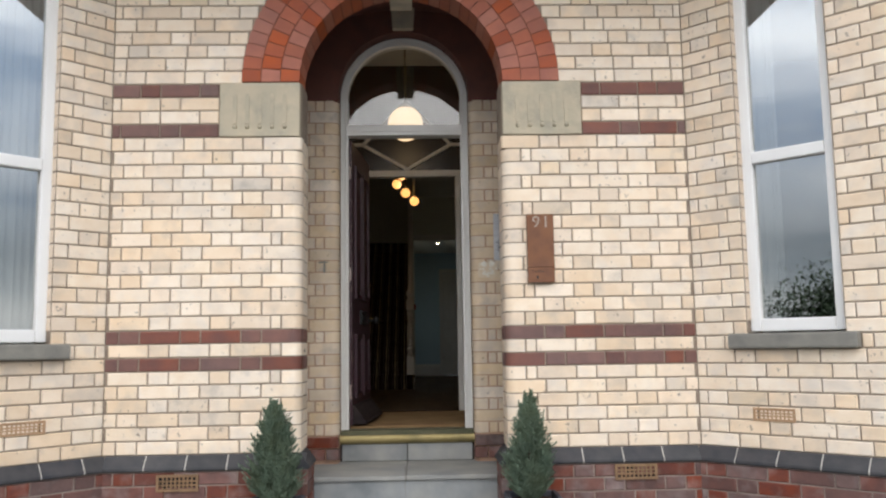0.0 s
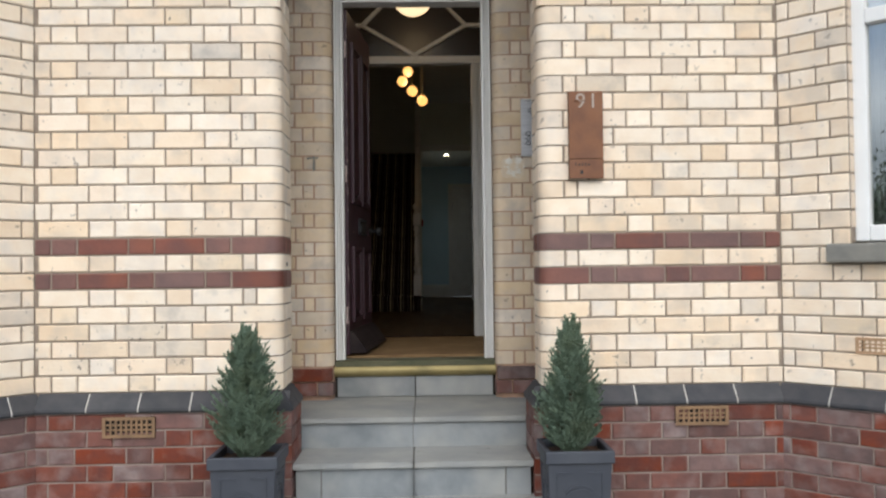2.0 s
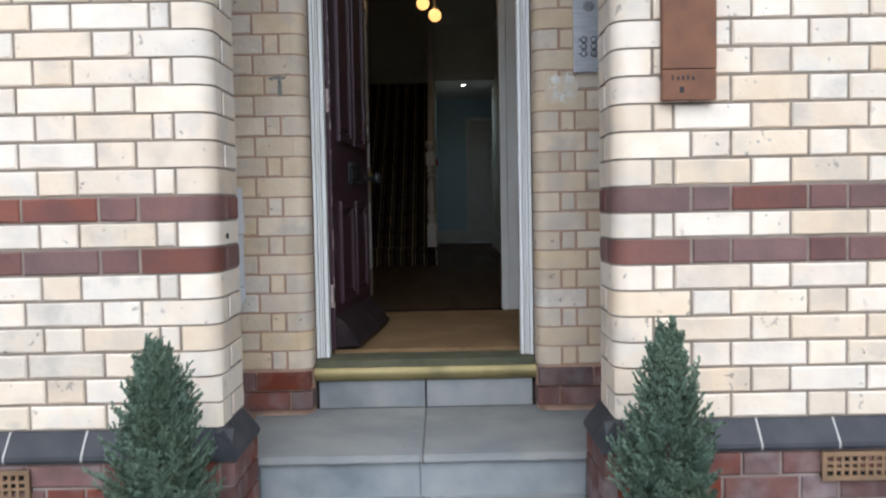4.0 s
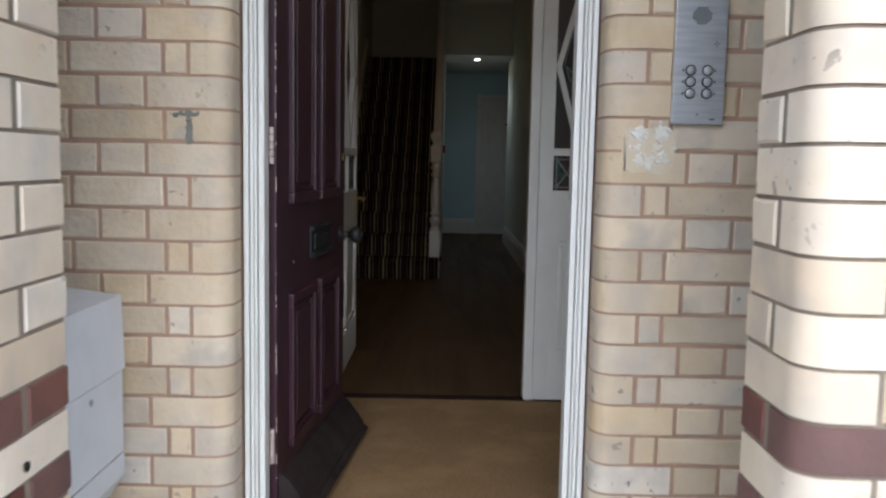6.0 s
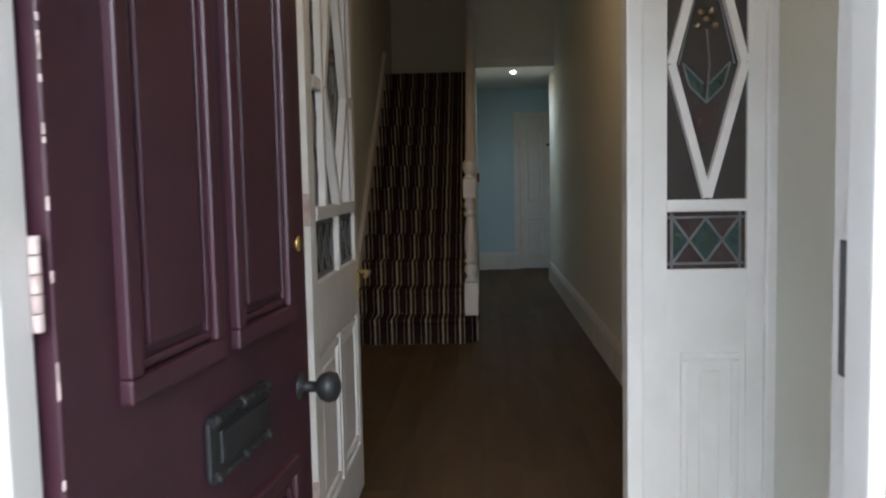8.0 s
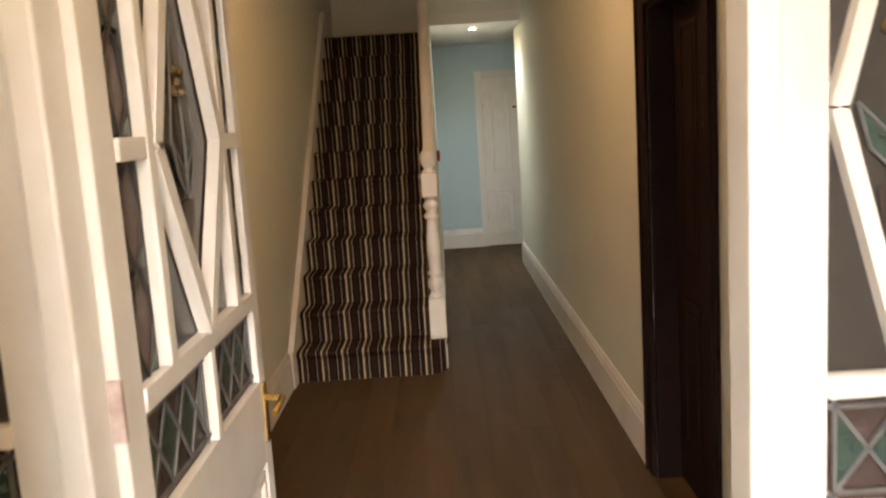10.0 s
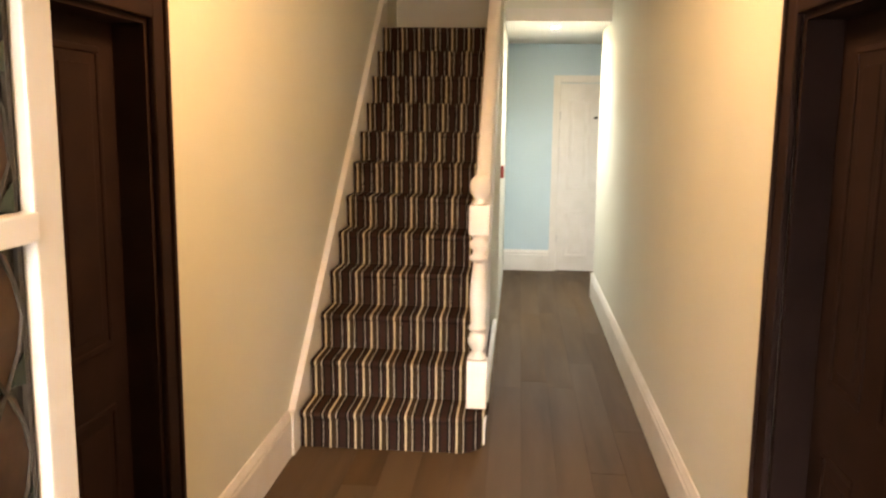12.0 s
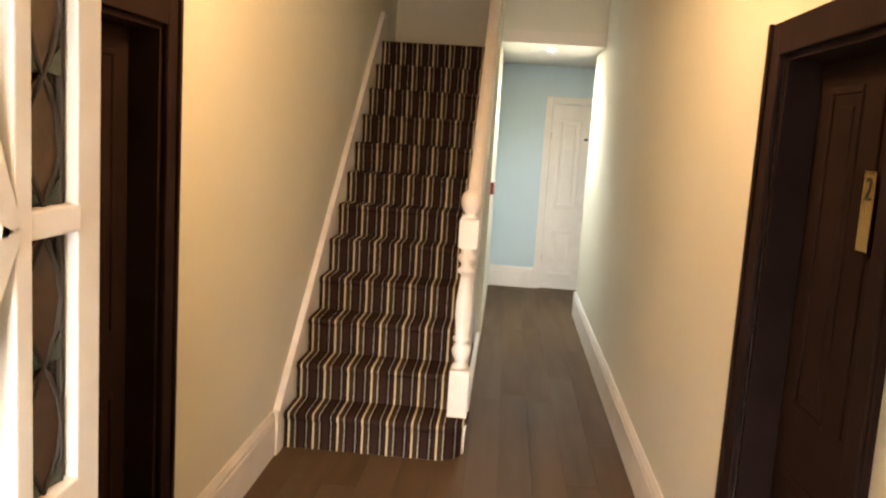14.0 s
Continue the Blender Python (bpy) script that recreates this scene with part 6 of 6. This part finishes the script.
# ---- arch ring of red bricks ----
arch = thing("brick_arch", "three-ring round arch of orange-red bricks over the porch", "brick arch")
part("arch_core", strip(bmesh.new(), [((ARCH_IN + 0.006) * math.cos(math.pi * i / 40), ARCH_Z + (ARCH_IN + 0.006) * math.sin(math.pi * i / 40)) for i in range(41)], [((ARCH_OUT - 0.006) * math.cos(math.pi * i / 40), ARCH_Z + (ARCH_OUT - 0.006) * math.sin(math.pi * i / 40)) for i in range(41)], "y", -0.009, PIER_D), M_ARCHJOINT, arch)
ring_w = (ARCH_OUT - ARCH_IN) / 3
for ring in range(3):
    r0, r1 = ARCH_IN + ring * ring_w, ARCH_IN + (ring + 1) * ring_w
    n = round(math.pi * (r0 + r1) / 2 / 0.080)
    sh = 0.003 / r0
    da = math.pi / n
    bm = bmesh.new()
    prism(bm, [((r0 + 0.003) * math.sin(-da / 2 + sh), (r0 + 0.003) * math.cos(da / 2 - sh)), ((r0 + 0.003) * math.sin(da / 2 - sh), (r0 + 0.003) * math.cos(da / 2 - sh)), ((r1 - 0.003) * math.sin(da / 2 - sh), (r1 - 0.003) * math.cos(da / 2 - sh)), ((r1 - 0.003) * math.sin(-da / 2 + sh), (r1 - 0.003) * math.cos(da / 2 - sh))], "y", -0.013, PIER_D + 0.004)
    first = part("brick", bm, M_REDARCH, arch)
    me = first.data
    for i in range(n):
        ob = first if i == 0 else new("brick", me)
        ob.parent = arch
        ob.matrix_local = Matrix.Translation((0, -rng.uniform(0, 0.002), ARCH_Z)) @ pose(0, 0, 0, 0, -90 + math.degrees(da) * (i + 0.5), 0)

# ---- plinth bricks ----
for wall, u0, u1 in PLINTHS:
    k, z = 0, -0.125
    while z > GROUND:
        lay(wall, Matrix.Translation((0, -0.040, 0)), u0, u1, k, 0.0 if k % 2 else 0.178, z - 0.078, 0.078, M_PLINTH, 0.004)
        z -= 0.078
        k += 1
    # sloped blue capping bricks on a pale joint
    part("joint", prism(bmesh.new(), [(0.0, -0.120), (-0.053, -0.120), (-0.056, -0.111), (-0.054, -0.101), (-0.006, -0.041), (0.0, -0.038)], "x", u0 + 0.006, u1 - 0.006), M_JOINT, wall)
    u = u0
    while u < u1 - 0.03:
        b = min(u + 0.236, u1)
        bm = bmesh.new()
        prism(bm, [(0.0, -0.122), (-0.056, -0.122), (-0.060, -0.112), (-0.058, -0.100), (-0.008, -0.038), (0.0, -0.035)], "x", u + 0.004, b - 0.004)
        part("capping_brick", bm, M_BLUE, wall)
        u = b
# plinth returns beside the steps
for side in (1, -1):
    w = plinth_course("plinth_return_right" if side > 0 else "plinth_return_left", Matrix(), 0, 0.001, "red brick return of the plinth beside the steps")
    bm = boxes((*sorted((side * 0.570, side * 0.62)), -0.045, 0.27, GROUND, -0.121))
    part("core", bm, M_MORTAR_DARK, w)
    k, z = 0, -0.125
    while z > GROUND:
        h = 0.078
        for ya, yb in (((-0.050, 0.060), (0.068, 0.26)) if k % 2 else ((-0.050, 0.165), (0.173, 0.26))):
            part("brick", boxes((*sorted((side * 0.560, side * 0.60)), ya, yb, z - h + 0.005, z - 0.005)), M_PLINTH, w)
        z -= h
        k += 1
    for ya, yb in ((-0.062, 0.080), (0.086, 0.255)):
        bm = bmesh.new()
        prism(bm, [(side * x, z_) for x, z_ in ((0.615, -0.122), (0.552, -0.122), (0.548, -0.110), (0.552, -0.098), (0.600, -0.038), (0.615, -0.035))], "y", ya, yb)
        part("capping_brick", bm, M_BLUE, w)
    # red courses at the foot of the recess
    for k, (z0, z1) in enumerate(((-0.1205, -0.040), (-0.202, -0.1205))):
        for a2, b2 in (((0.470, 0.70), (0.70, 0.93), (0.93, 1.08)) if k == 0 else ((0.462, 0.56), (0.56, 0.79), (0.79, 1.02))):
            part("brick", boxes((*sorted((side * (a2 + 0.005), side * (b2 - 0.005))), RECESS - 0.022, 1.0, z0 + 0.005, z1 - 0.005), bevel=0.004), M_PLINTH, w)

# ---- face bricks ----
for side, nm in ((-1, "wall_front_left"), (1, "wall_front_right")):
    wall = WALLS[nm]
    banded[0] = True
    I = Matrix()
    for k in range(0, 40):
        even = k % 2 == 0
        if zc(k + 1) <= 1.86:
            # quoin at the pier's rounded corner, closer, then the course
            q = 0.236 if even else 0.120
            rad = 0.012 if k in (0, 1, 22) else 0.060
            back = RETURN_D[side]
            quoin(wall, (side * PIER, 0.0), side < 0, k, q, 0.120 if even else back, rad)
            if even:
                # header on the return
                ob = new("brick", brick_mesh(back - 0.125 - GAP, zc(k + 1) - zc(k) - GAP, 0.035, pick_mat(k)))
                ob.parent = wall
                ob.matrix_local = (Matrix.Translation((side * PIER, back, zc(k) + GAP / 2)) @ pose(0, 0, 0, 0, 0, -90)) if side > 0 else (Matrix.Translation((side * PIER, 0.125 + GAP, zc(k) + GAP / 2)) @ pose(0, 0, 0, 0, 0, 90))
            closer = 0.0 if even else 0.062
            if closer:
                c0 = side * (PIER + q)
                a, b = sorted((c0, c0 + side * closer))
                lay(wall, I, a, b, k, 0)
            start = PIER + q + closer
            end = BAYX
        elif zc(k) < 2.17:
            start, end = 1.106, BAYX
        else:
            rr = ARCH_OUT - 0.012
            dz = zc(k) - ARCH_Z
            start = math.sqrt(max(0.0, rr * rr - dz * dz)) if dz < rr else 0.0
            end = BAYX
        if side > 0:
            lay(wall, I, start, end, k, 0.236 if even else 0.0)
        else:
            lay(wall, I, -end, -start, k, 0.236 if even else 0.0, rev=True)
    # recess wall beside the door
    wall = WALLS["recess%d" % side]
    banded[0] = False
    in_recess[0] = True
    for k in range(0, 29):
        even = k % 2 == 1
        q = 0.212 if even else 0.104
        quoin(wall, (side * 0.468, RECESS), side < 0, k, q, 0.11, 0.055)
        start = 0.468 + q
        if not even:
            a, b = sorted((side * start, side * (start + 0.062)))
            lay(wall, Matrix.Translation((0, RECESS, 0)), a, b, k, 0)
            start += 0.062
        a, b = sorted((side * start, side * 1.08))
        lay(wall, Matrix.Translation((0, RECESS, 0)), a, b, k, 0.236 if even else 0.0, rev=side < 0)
    # bay face
    in_recess[0] = False
    wall = WALLS["bay%d" % side]

    def course(a, b, k, ph):
        lo, hi = sorted((side * a, side * b))
        lay(wall, I, lo, hi, k, ph, rev=side < 0)
    for k in range(0, 37):
        even = k % 2 == 0
        ph = 0.0 if even else 0.178
        if zc(k + 1) < 0.535:
            course(0.0, BAY_L, k, ph)
        elif zc(k + 1) < 0.625:
            course(0.0, 0.222, k, ph)
            course(0.928, BAY_L, k, ph)
        else:
            course(0.0, WIN_A, k, ph)
            course(WIN_B, BAY_L, k, ph)
    # brick reveals of the bay window
    for edge, sgn in ((WIN_A, 1), (WIN_B, -1)):
        bm = bmesh.new()
        k = 9
        while zc(k + 1) < WIN_Z1:
            box(bm, *sorted((side * (edge - sgn * 0.03), side * (edge + sgn * 0.004))), 0.004, 0.074, max(zc(k), 0.62) + 0.005, zc(k + 1) - 0.005)
            k += 1
        part("reveal_bricks", bm, M_BUFF, wall)
